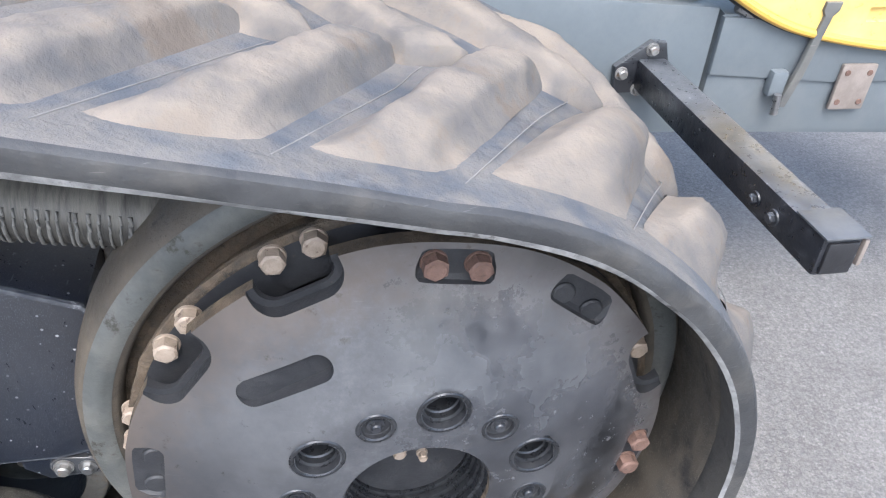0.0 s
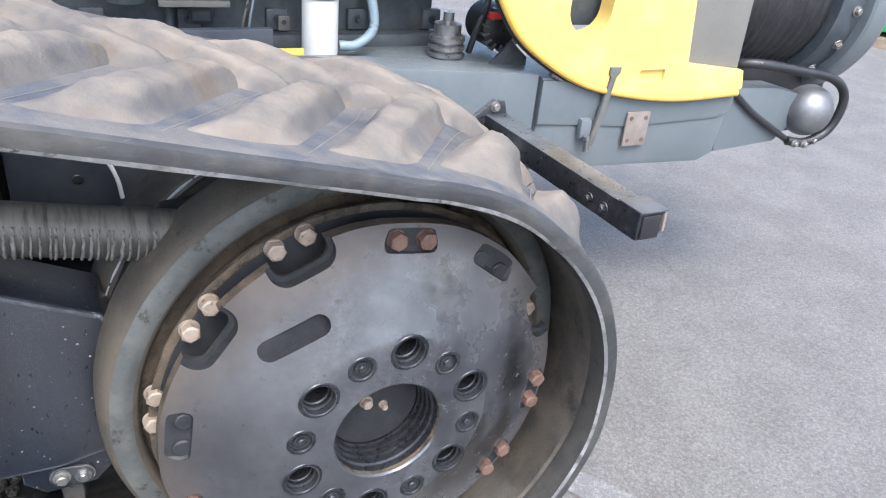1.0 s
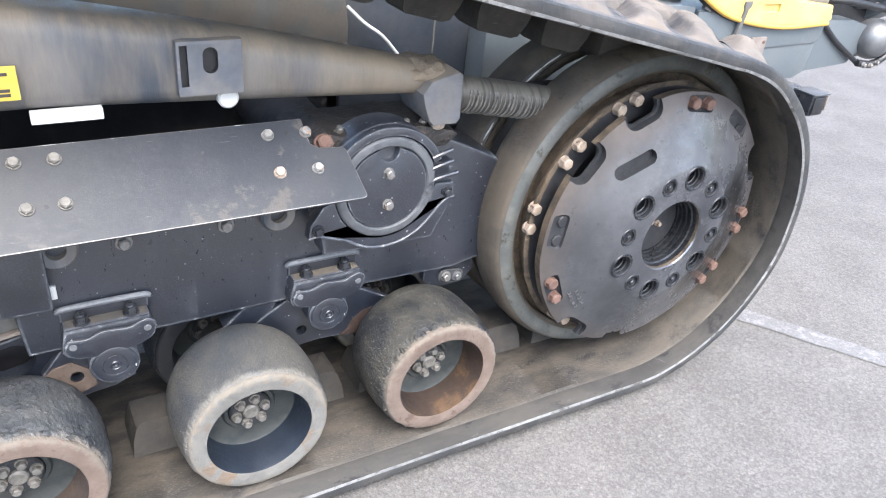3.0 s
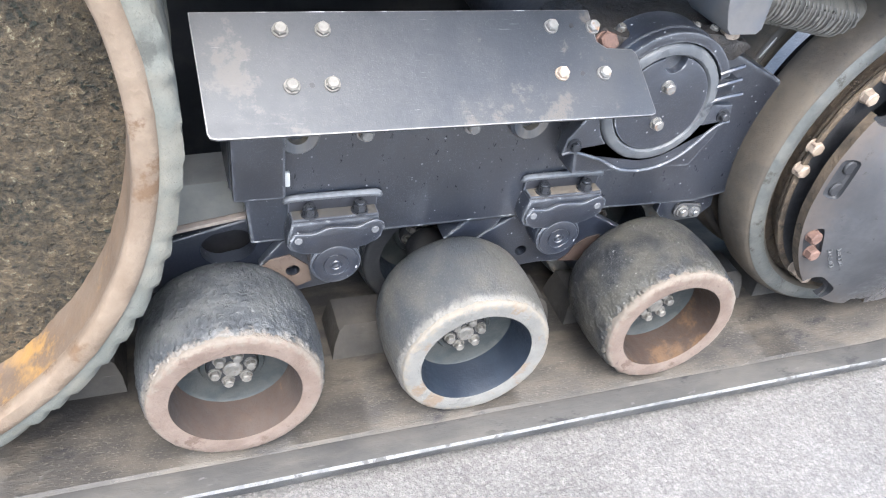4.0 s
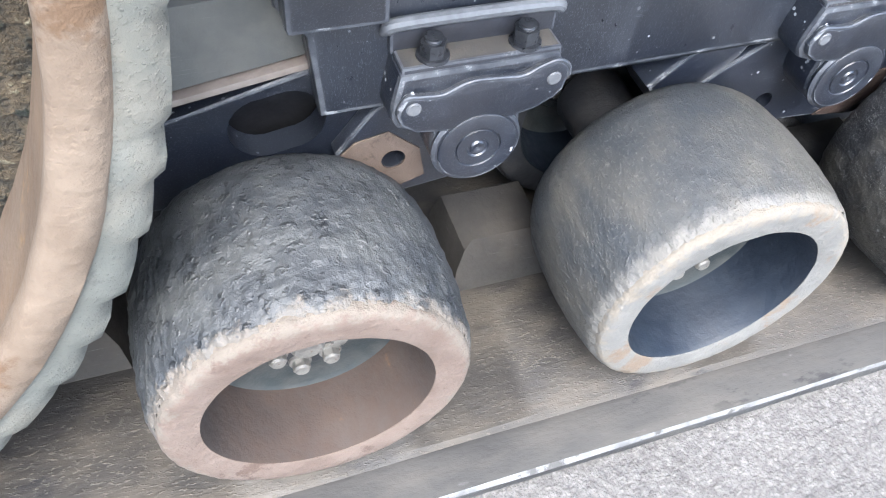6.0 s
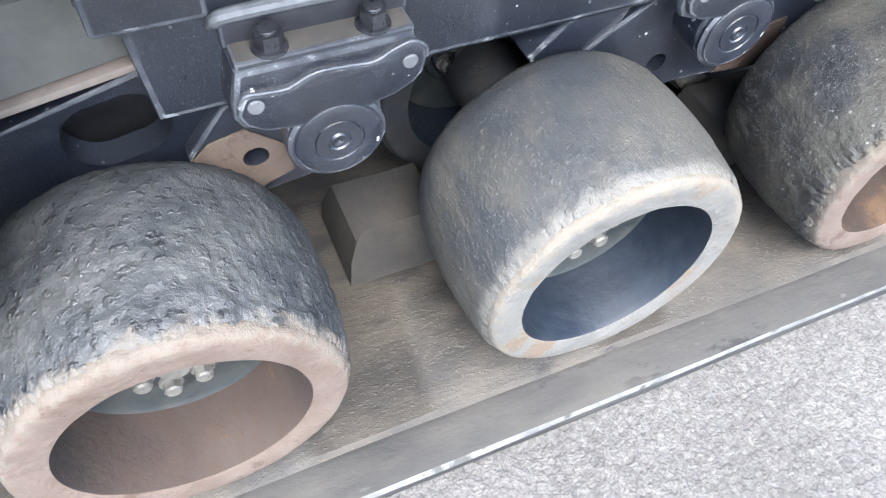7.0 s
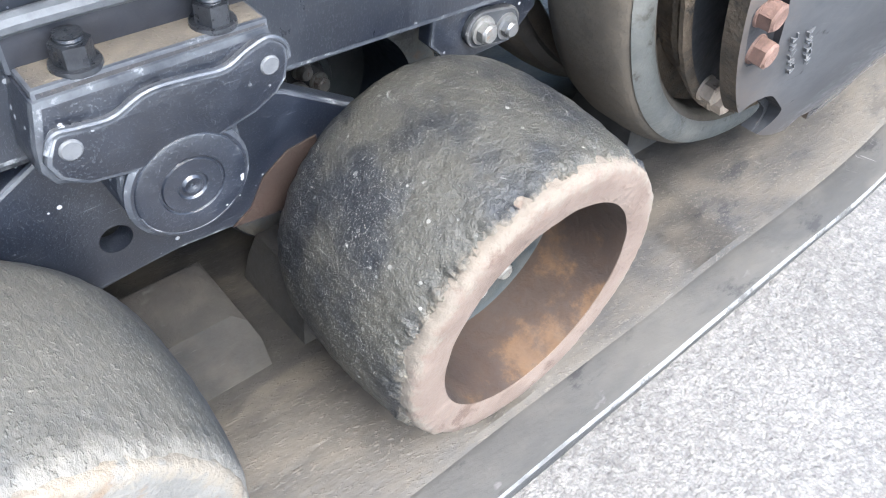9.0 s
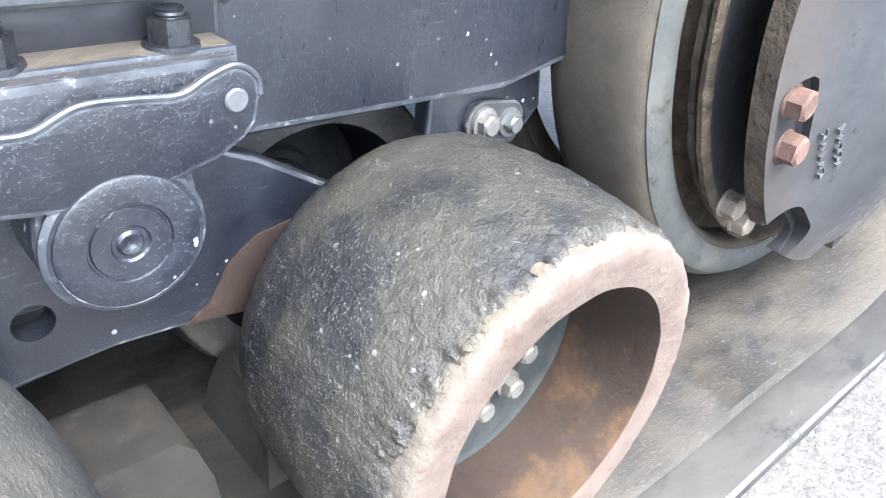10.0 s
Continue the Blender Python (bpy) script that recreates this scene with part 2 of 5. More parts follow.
M_mould = mk("mould_line_rubber", (0.15, 0.143, 0.134), (0.20, 0.192, 0.182), 0.8, scale=12, fine=60, bump=0.3)
M_outer = mk("dusty_belt_outside", (0.046, 0.053, 0.065), (0.092, 0.096, 0.102), 0.8, dust=(0.158, 0.138, 0.115), dust_amount=0.50, scale=6, fine=50, bump=0.9, grain=0.45, spots=(0.048, 0.052, 0.060), spot_scale=9, spot_cut=0.56, bump_dist=0.006)
M_paintbolt = mk("dusty_painted_bolt", (0.100, 0.094, 0.084), (0.185, 0.175, 0.155), 0.6, scale=40, fine=120, bump=0.4, spots=(0.16, 0.10, 0.07), spot_scale=40, spot_cut=0.60)
M_rim = mk("idler_rim_rubber", (0.048, 0.041, 0.033), (0.088, 0.075, 0.060), 0.78, scale=6, fine=70, bump=0.5, dust=(0.118, 0.097, 0.072), dust_amount=0.5, grit=(0.04, 0.035, 0.030), spots=(0.035, 0.030, 0.026), spot_scale=9, spot_cut=0.58)
M_scuff = mk("worn_rim_edge", (0.05, 0.045, 0.04), (0.10, 0.09, 0.08), 0.6, scale=8, fine=60, bump=0.4)
M_whitescuff = mk("bright_scuff", (0.45, 0.44, 0.42), (0.66, 0.65, 0.63), 0.5, scale=30, fine=90, bump=0.3, spots=(0.12, 0.11, 0.10), spot_scale=40, spot_cut=0.60)
M_lip = mk("idler_lip", (0.050, 0.054, 0.052), (0.105, 0.110, 0.106), 0.55, scale=8, fine=60, bump=0.6, dust=(0.15, 0.145, 0.13), dust_amount=0.36, spots=(0.040, 0.038, 0.032), spot_scale=16, spot_cut=0.55)
M_flange = mk("muddy_flange", (0.035, 0.028, 0.021), (0.095, 0.070, 0.046), 0.8, scale=14, fine=60, bump=1.0, dust=(0.150, 0.112, 0.076), dust_amount=0.42, spots=(0.020, 0.017, 0.015), spot_scale=20, spot_cut=0.57, bump_dist=0.008)
M_goldbolt = mk("bronze_bolt", (0.25, 0.20, 0.155), (0.38, 0.31, 0.25), 0.5, metal=0.1, scale=40, fine=150, bump=0.4, spots=(0.15, 0.105, 0.078), spot_scale=60, spot_cut=0.58)
M_rustbolt = mk("rusty_red_bolt", (0.085, 0.048, 0.036), (0.165, 0.100, 0.078), 0.75, scale=40, fine=150, bump=0.5, spots=(0.07, 0.04, 0.03), spot_scale=60, spot_cut=0.56)
M_zinc = mk("zinc_bolt", (0.18, 0.178, 0.172), (0.31, 0.305, 0.295), 0.42, metal=0.6, scale=40, fine=150, bump=0.3, spots=(0.22, 0.14, 0.09), spot_scale=50, spot_cut=0.56)
M_blackbolt = mk("black_bolt", (0.018, 0.020, 0.025), (0.058, 0.061, 0.068), 0.33, metal=0.3, scale=40, fine=120, bump=0.3)
# the sheet gets paler towards -x
M_guard = mk("grey_guard_sheet", (0.020, 0.024, 0.031), (0.036, 0.040, 0.047), 0.55, scale=3, fine=60, bump=0.22, dust=(0.062, 0.061, 0.060), dust_amount=0.28, spots=(0.085, 0.078, 0.071), spot_scale=7, spot_cut=0.57, scratch=(0.15, 0.15, 0.15), rough_var=0.9, spec=0.35, grit=(0.05, 0.052, 0.056), grit_scale=350.0, zones=(("x", -1.0, -0.12, 0.42, 0.34, (0.100, 0.098, 0.095), 0.40),))
M_tube = mk("dusty_arm_paint", (0.040, 0.048, 0.062), (0.100, 0.107, 0.118), 0.45, scale=4, fine=50, bump=0.3, dust=(0.30, 0.245, 0.175), dust_amount=0.62, dust_up=0.75, up_range=(0.05, 0.8), stretch=(2.6, 1, 0.5), grain=0.15, zones=(("x", 1.0, 0.12, 0.50, 0.30, (0.215, 0.172, 0.118), 0.66),))
M_rod = mk("streaked_rod", (0.014, 0.014, 0.014), (0.060, 0.056, 0.050), 0.5, metal=0.2, scale=10, fine=60, bump=0.3, stretch=(7, 1, 0.25), dust=(0.215, 0.20, 0.17), dust_amount=0.62, dust_up=0.85, up_range=(-0.05, 0.5), grain=0.15)
M_rodridge = mk("dusty_coil_ridge", (0.12, 0.115, 0.105), (0.23, 0.22, 0.20), 0.8, scale=30, fine=90, bump=0.4, spots=(0.05, 0.047, 0.043), spot_scale=40, spot_cut=0.56)
M_tanmud = mk("tan_dried_dirt", (0.17, 0.135, 0.098), (0.29, 0.235, 0.17), 0.95, scale=12, fine=60, bump=0.9, spots=(0.13, 0.095, 0.066), spot_scale=20, spot_cut=0.58)
M_grey = mk("grey_machine_paint", (0.10, 0.118, 0.13), (0.125, 0.143, 0.155), 0.42, scale=3, fine=50, bump=0.12, dust=(0.20, 0.205, 0.20), dust_amount=0.25, dust_up=0.4, coat=0.15)
M_yellow = mk("yellow_hood_paint", (0.60, 0.425, 0.125), (0.66, 0.475, 0.155), 0.34, scale=3, fine=50, bump=0.06, coat=0.3, dust=(0.60, 0.50, 0.28), dust_amount=0.3)
M_hoodrim = mk("orange_yellow_rim_paint", (0.52, 0.31, 0.055), (0.58, 0.36, 0.075), 0.34, scale=3, fine=50, bump=0.06, coat=0.3)
# pale tint on the dome's upper faces paints in the reflected sky
M_balllamp = mk("dull_grey_dome", (0.10, 0.105, 0.112), (0.17, 0.175, 0.182), 0.42, metal=0.5, scale=6, fine=60, bump=0.1, dust=(0.30, 0.30, 0.30), dust_amount=0.5, dust_up=0.9)
M_mesh = mk("grey_screen", (0.13, 0.127, 0.115), (0.18, 0.175, 0.16), 0.75, scale=6, fine=260, bump=0.5, grain=0.7)
BLACK, NAVY, GUARD = [M_black, M_edgewear], [M_navy, M_edgewear], [M_guard, M_steeledge]
M_rubberblack = mk("black_hose", (0.012, 0.012, 0.014), (0.026, 0.027, 0.030), 0.42, scale=10, fine=80, bump=0.2)
M_silver = mk("dull_silver", (0.22, 0.225, 0.23), (0.32, 0.32, 0.32), 0.34, metal=0.8, scale=6, fine=60, bump=0.08)
M_engine = mk("engine_grey", (0.030, 0.038, 0.046), (0.064, 0.075, 0.087), 0.45, scale=8, fine=60, bump=0.3, dust=(0.11, 0.11, 0.108), dust_amount=0.33)
M_white = mk("white_painted_can", (0.52, 0.52, 0.51), (0.60, 0.60, 0.59), 0.4, scale=8, fine=60, bump=0.05)
M_tanplate = mk("bare_tan_plate", (0.165, 0.138, 0.12), (0.23, 0.20, 0.178), 0.6, scale=20, fine=90, bump=0.2)
M_beam = mk("gloss_black_paint", (0.006, 0.007, 0.010), (0.013, 0.015, 0.020), 0.33, scale=8, fine=60, bump=0.35, dust=(0.26, 0.275, 0.295), dust_amount=0.30, dust_up=0.9, up_range=(0.5, 0.95), scratch=(0.22, 0.23, 0.25), chips=(0.36, 0.37, 0.39), spec=0.8)
M_label = mk("yellow_label", (0.50, 0.36, 0.05), (0.56, 0.43, 0.09), 0.5, scale=20, bump=0.05)
M_ink = mk("label_ink", (0.03, 0.03, 0.03), (0.06, 0.05, 0.04), 0.6, bump=0.0)
M_cable = mk("white_cable", (0.62, 0.62, 0.61), (0.72, 0.72, 0.71), 0.4, bump=0.05)
M_red = mk("red_plastic", (0.55, 0.03, 0.03), (0.62, 0.06, 0.05), 0.4, bump=0.05)
M_bluehose = mk("grey_blue_hose", (0.16, 0.22, 0.26), (0.22, 0.28, 0.32), 0.5, bump=0.1)
M_mud = mk("dried_mud", (0.010, 0.011, 0.008), (0.105, 0.078, 0.047), 0.95, scale=7, fine=80, bump=1.0, grain=0.65, spots=(0.165, 0.152, 0.105), spot_scale=80, spot_cut=0.585, bump_dist=0.02, grit=(0.008, 0.012, 0.008), grit_scale=70.0)
M_drvtyre = mk("drive_tyre_rubber", (0.088, 0.093, 0.082), (0.134, 0.138, 0.122), 0.8, scale=7, fine=90, bump=0.5, dust=(0.165, 0.148, 0.118), dust_amount=0.38, spots=(0.070, 0.072, 0.064), spot_scale=9, spot_cut=0.55, grit=(0.10, 0.102, 0.092), grit_scale=260.0)
M_drvrim = mk("peach_worn_rim", (0.118, 0.086, 0.060), (0.185, 0.145, 0.108), 0.85, scale=7, fine=60, bump=0.9, spots=(0.095, 0.058, 0.032), spot_scale=6, spot_cut=0.55)
M_drvbarrel = mk("rusty_drive_barrel", (0.070, 0.048, 0.032), (0.135, 0.092, 0.058), 0.85, scale=5, fine=60, bump=0.7, spots=(0.230, 0.130, 0.040), spot_scale=3.4, spot_cut=0.52, dust=(0.13, 0.10, 0.075), dust_amount=0.4)
M_bare = mk("bare_brown_steel", (0.085, 0.062, 0.048), (0.135, 0.102, 0.082), 0.7, scale=12, fine=70, bump=0.5, spots=(0.05, 0.034, 0.027), spot_scale=18, spot_cut=0.56)
M_barerust = mk("bare_red_brown_steel", (0.014, 0.008, 0.006), (0.034, 0.020, 0.015), 0.75, scale=14, fine=70, bump=0.5, spots=(0.055, 0.034, 0.026), spot_scale=18, spot_cut=0.60)
M_teal = mk("teal_grey_hub_plate", (0.013, 0.018, 0.020), (0.030, 0.036, 0.037), 0.5, scale=14, fine=80, bump=0.4, dust=(0.06, 0.058, 0.052), dust_amount=0.4)
M_hubnut = mk("dull_hub_nut", (0.11, 0.105, 0.095), (0.22, 0.21, 0.19), 0.5, metal=0.3, scale=40, fine=120, bump=0.4, spots=(0.09, 0.055, 0.04), spot_scale=50, spot_cut=0.58)
M_brownblock = mk("brown_caked_steel", (0.080, 0.056, 0.036), (0.185, 0.135, 0.088), 0.85, scale=14, fine=60, bump=0.8, spots=(0.025, 0.020, 0.016), spot_scale=18, spot_cut=0.58)
M_plug = mk("pale_grey_plug", (0.080, 0.084, 0.092), (0.13, 0.134, 0.142), 0.5, scale=20, fine=90, bump=0.2)
M_chassis = mk("blue_black_chassis_paint", (0.020, 0.026, 0.036), (0.044, 0.050, 0.062), 0.42, scale=4, fine=50, bump=0.15, dust=(0.07, 0.068, 0.066), dust_amount=0.3, coat=0.2, scratch=(0.10, 0.105, 0.115))
M_collar = mk("grey_collar_paint", (0.078, 0.087, 0.104), (0.120, 0.130, 0.148), 0.45, scale=6, fine=50, bump=0.2, dust=(0.30, 0.25, 0.185), dust_amount=0.55, dust_up=0.9, up_range=(0.3, 0.9), scratch=(0.28, 0.28, 0.28))
M_clutter = mk("greasy_black_clutter", (0.010, 0.010, 0.011), (0.035, 0.029, 0.024), 0.55, scale=16, fine=50, bump=0.9, spots=(0.085, 0.055, 0.038), spot_scale=18, spot_cut=0.58, bump_dist=0.01)
M_bar = mk("dusty_grey_bar", (0.070, 0.074, 0.073), (0.115, 0.117, 0.112), 0.6, scale=7, fine=50, bump=0.4, dust=(0.16, 0.152, 0.135), dust_amount=0.5, dust_up=0.5, scratch=(0.2, 0.2, 0.19))
M_cover = mk("dusty_grey_cover", (0.055, 0.057, 0.057), (0.090, 0.088, 0.083), 0.6, scale=6, fine=60, bump=0.3, dust=(0.09, 0.072, 0.054), dust_amount=0.5)
M_greenpaint = mk("green_paint", (0.03, 0.42, 0.05), (0.04, 0.50, 0.07), 0.5, bump=0.05)
M_picket = mk("white_fence_paint", (0.70, 0.70, 0.68), (0.80, 0.80, 0.78), 0.6, scale=6, bump=0.1)
M_earth = mk("leaf_litter_earth", (0.085, 0.058, 0.040), (0.185, 0.135, 0.095), 0.95, scale=3, fine=14, bump=0.8, spots=(0.24, 0.19, 0.13), spot_scale=16, spot_cut=0.58, bump_dist=0.02)
M_leaf = mk("dark_foliage", (0.03, 0.06, 0.015), (0.07, 0.11, 0.03), 0.6, scale=3, bump=0.2)
M_oldline = mk("worn_road_paint", (0.20, 0.196, 0.195), (0.27, 0.265, 0.263), 0.85, scale=8, fine=90, bump=0.6, spots=(0.165, 0.162, 0.161), spot_scale=22, spot_cut=0.43)
M_asphalt = mk("worn_asphalt", (0.122, 0.115, 0.108), (0.190, 0.181, 0.171), 0.85, scale=3, fine=60, bump=1.0, grain=0.55, spots=(0.232, 0.224, 0.216), spot_scale=60, spot_cut=0.61, bump_dist=0.006)


def add_stones(m, scale=210.0):
    """Aggregate in the asphalt: small stones, each of its own tone, with dark binder between."""
    t = m.node_tree
    bsdf = t.nodes["Principled BSDF"]
    old = bsdf.inputs["Base Color"].links[0].from_socket
    tc = t.nodes.new("ShaderNodeTexCoord")
    v = t.nodes.new("ShaderNodeTexVoronoi")
    v.inputs["Scale"].default_value = scale
    t.links.new(tc.outputs["Object"], v.inputs["Vector"])
    sep = t.nodes.new("ShaderNodeSeparateColor")
    t.links.new(v.outputs["Color"], sep.inputs[0])
    r = t.nodes.new("ShaderNodeMapRange")
    r.inputs[3].default_value, r.inputs[4].default_value = 0.88, 1.15
    t.links.new(sep.outputs[0], r.inputs[0])
    edge = t.nodes.new("ShaderNodeMapRange")
    edge.inputs[1].default_value, edge.inputs[2].default_value = 0.35, 0.75
    edge.inputs[3].default_value, edge.inputs[4].default_value = 1.0, 0.84
    t.links.new(v.outputs["Distance"], edge.inputs[0])
    mul = t.nodes.new("ShaderNodeMath")
    mul.operation = "MULTIPLY"
    t.links.new(r.outputs[0], mul.inputs[0])
    t.links.new(edge.outputs[0], mul.inputs[1])
    x = t.nodes.new("ShaderNodeVectorMath")
    x.operation = "SCALE"
    t.links.new(old, x.inputs[0])
    t.links.new(mul.outputs[0], x.inputs["Scale"])
    t.links.new(x.outputs[0], bsdf.inputs["Base Color"])
    b = t.nodes.new("ShaderNodeBump")
    b.inputs["Strength"].default_value, b.inputs["Distance"].default_value = 0.5, 0.0025
    b.invert = True
    t.links.new(v.outputs["Distance"], b.inputs["Height"])
    t.links.new(bsdf.inputs["Normal"].links[0].from_socket, b.inputs["Normal"])
    t.links.new(b.outputs[0], bsdf.inputs["Normal"])


add_stones(M_asphalt, 95.0)
add_stones(M_asphalt)
add_stones(M_oldline)


# ---- mesh helpers ----
base = {}
SEAT = [Matrix.Identity(4)]      # where the group that is being built stands


def thing(name, at, label, category, group="", kind=""):
    ob = new(name)
    at = SEAT[0] @ Vector(at)
    ob.empty_display_size = 0.05
    ob.location = at
    base[ob] = at
    return tagged(ob, label, category, group, kind)


def smooth_by_angle(bm, angle=35):
    for e in bm.edges:
        e.smooth = len(e.link_faces) == 2 and e.calc_face_angle(0) < radians(angle)
    for f in bm.faces:
        f.smooth = True


def part(name, bm, material, parent, label="", angle=35):
    """One mesh, given in world coordinates, under a thing or a part."""
    bmesh.ops.recalc_face_normals(bm, faces=bm.faces)
    smooth_by_angle(bm, angle)
    bmesh.ops.transform(bm, matrix=SEAT[0], verts=bm.verts)
    bmesh.ops.translate(bm, verts=bm.verts, vec=-base[parent])
    me = bpy.data.meshes.new(name)
    bm.to_mesh(me)
    bm.free()
    for mm in (material if isinstance(material, (list, tuple)) else [material]):
        me.materials.append(mm)
    ob = new(name, me)
    ob.parent = parent
    base[ob] = base[parent]
    if label:
        ob["label"] = label
    return ob


def solo(name, bm, material, label, category, group="", kind="", angle=35):
    """A thing that is one mesh; its origin at the middle of its foot."""
    bmesh.ops.transform(bm, matrix=SEAT[0], verts=bm.verts)
    xs = [v.co for v in bm.verts]
    at = Vector((sum(v.x for v in xs) / len(xs), sum(v.y for v in xs) / len(xs), min(v.z for v in xs)))
    bmesh.ops.recalc_face_normals(bm, faces=bm.faces)
    smooth_by_angle(bm, angle)
    bmesh.ops.translate(bm, verts=bm.verts, vec=-at)
    me = bpy.data.meshes.new(name)
    bm.to_mesh(me)
    bm.free()
    me.materials.append(material)
    ob = new(name, me)
    ob.location = at
    base[ob] = at
    return tagged(ob, label, category, group, kind)


def box(x0, x1, y0, y1, z0, z1, bevel=0.004, bm=None, m=None, segments=2):
    b = bmesh.new()
    bmesh.ops.create_cube(b, size=1, matrix=Matrix.Translation(((x0 + x1) / 2, (y0 + y1) / 2, (z0 + z1) / 2)) @ Matrix.Diagonal((x1 - x0, y1 - y0, z1 - z0, 1)))
    if bevel:
        bmesh.ops.bevel(b, geom=b.edges[:], offset=bevel, segments=segments, profile=0.6, affect="EDGES", material=1)
    if m is not None:
        bmesh.ops.transform(b, matrix=m, verts=b.verts)
    return join(bm, b)


def join(bm, b):
    if bm is None:
        return b
    me = bpy.data.meshes.new("tmp")
    b.to_mesh(me)
    b.free()
    bm.from_mesh(me)
    bpy.data.meshes.remove(me)
    return bm


def prism(pts, y0, y1, bevel=0.003, bm=None, m=None):
    """A plate: an outline in x and z, from y0 to y1."""
    b = bmesh.new()
    vs = [b.verts.new((x, y0, z)) for x, z in pts]
    f = b.faces.new(vs)
    r = bmesh.ops.extrude_face_region(b, geom=[f])
    for v in r["geom"]:
        if isinstance(v, bmesh.types.BMVert):
            v.co.y = y1
    if bevel:
        es = [e for e in b.edges if abs(e.verts[0].co.y - e.verts[1].co.y) < 1e-6]
        bmesh.ops.bevel(b, geom=es, offset=bevel, segments=2, profile=0.6, affect="EDGES", material=1)
    if m is not None:
        bmesh.ops.transform(b, matrix=m, verts=b.verts)
    return join(bm, b)


def arc(cx, cz, r, a0, a1, n=12):
    return [(cx + r * math.cos(radians(a0 + (a1 - a0) * i / n)), cz + r * math.sin(radians(a0 + (a1 - a0) * i / n))) for i in range(n + 1)]


def lathe(profile, cx, cz, seg=64, bm=None, wobble=None, closed=True):
    """Turns (radius, y) round an axis along y through (cx, cz)."""
    b = bmesh.new()
    rings = []
    for k, (r, y) in enumerate(profile):
        ring = []
        for i in range(seg):
            a = 2 * math.pi * i / seg
            dr, dy = wobble(k, a) if wobble else (0, 0)
            ring.append(b.verts.new((cx + (r + dr) * math.cos(a), y + dy, cz + (r + dr) * math.sin(a))))
        rings.append(ring)
    n = len(rings)
    for k in range(n if closed else n - 1):
        p, q = rings[k], rings[(k + 1) % n]
        for i in range(seg):
            j = (i + 1) % seg
            b.faces.new((p[i], p[j], q[j], q[i]))
    return join(bm, b)


def disc(r, y0, y1, cx, cz, seg=32, bevel=0.002, bm=None):
    """A solid round plate along y."""
    b = bmesh.new()
    prof = [(r - bevel, y0), (r, y0 + bevel), (r, y1 - bevel), (r - bevel, y1)]
    lathe(prof, cx, cz, seg, b, closed=False)
    b.verts.ensure_lookup_table()
    vs = b.verts[:]
    for k, f in enumerate(b.faces):
        f.material_index = 1 if k // seg != 1 else 0
    b.faces.new(vs[:seg])
    b.faces.new(vs[3 * seg:4 * seg])
    return join(bm, b)


def tube(points, r, seg=10, bm=None, caps=True):
    """A round bar along points; r may be a list."""
    b = bmesh.new()
    pts = [Vector(p) for p in points]
    rings = []
    up = Vector((0.13, 0.21, 0.97)).normalized()
    for i, p in enumerate(pts):
        d = (pts[min(i + 1, len(pts) - 1)] - pts[max(i - 1, 0)]).normalized()
        s = d.cross(up)
        if s.length < 0.1:
            s = d.cross(Vector((1, 0, 0)))
        s.normalize()
        w = s.cross(d)
        rad = r[i] if isinstance(r, (list, tuple)) else r
        rings.append([b.verts.new(p + rad * (math.cos(2 * math.pi * k / seg) * s + math.sin(2 * math.pi * k / seg) * w)) for k in range(seg)])
    for p, q in zip(rings, rings[1:]):
        for k in range(seg):
            b.faces.new((p[k], p[(k + 1) % seg], q[(k + 1) % seg], q[k]))
    if caps:
        b.faces.new(rings[0])
        b.faces.new(rings[-1])
    return join(bm, b)


def spline(points, n=8):
    """A smooth line through points."""
    P = [Vector(p) for p in points]
    P = [2 * P[0] - P[1], *P, 2 * P[-1] - P[-2]]
    out = []
    for i in range(1, len(P) - 2):
        a, p, q, d = P[i - 1:i + 3]
        for k in range(n):
            t = k / n
            out.append(0.5 * ((2 * p) + (q - a) * t + (2 * a - 5 * p + 4 * q - d) * t * t + (3 * p - a - 3 * q + d) * t ** 3))
    return out + [P[-2]]


def hexbolt(at, normal, r=0.017, h=0.016, washer=0.024, turn=0.0, bm=None, dome=True):
    """A bolt head with its washer, standing out along normal."""
    b = bmesh.new()
    q = Vector(normal).normalized().to_track_quat("Z", "Y").to_matrix().to_4x4()
    m = Matrix.Translation(at) @ q @ pose(0, 0, 0, 0, 0, turn)
    if washer:
        bmesh.ops.create_cone(b, cap_ends=True, segments=20, radius1=washer, radius2=washer * 0.96, depth=0.004, matrix=m @ pose(0, 0, 0.002))
    bmesh.ops.create_cone(b, cap_ends=True, segments=6, radius1=r, radius2=r, depth=h, matrix=m @ pose(0, 0, 0.004 + h / 2))
    if dome:
        bmesh.ops.create_cone(b, cap_ends=True, segments=18, radius1=r * 0.9, radius2=r * 0.72, depth=0.003, matrix=m @ pose(0, 0, 0.0055 + h))
    return join(bm, b)


def carve(ob, cutters):
    """Cuts closed shapes out of a part, and keeps the result as plain mesh."""
    me = bpy.data.meshes.new("cutter")
    bmesh.ops.recalc_face_normals(cutters, faces=cutters.faces)
    bmesh.ops.transform(cutters, matrix=SEAT[0], verts=cutters.verts)
    bmesh.ops.translate(cutters, verts=cutters.verts, vec=-base[ob])
    cutters.to_mesh(me)
    cutters.free()
    tool = new("cutter", me)
    tool.parent = ob.parent
    mod = ob.modifiers.new("cut", "BOOLEAN")
    mod.object, mod.operation, mod.solver = tool, "DIFFERENCE", "EXACT"
    bpy.context.view_layer.update()
    out = bpy.data.meshes.new_from_object(ob.evaluated_get(bpy.context.evaluated_depsgraph_get()))
    ob.modifiers.clear()
    old = ob.data
    out.name = old.name
    ob.data = out
    bpy.data.objects.remove(tool)
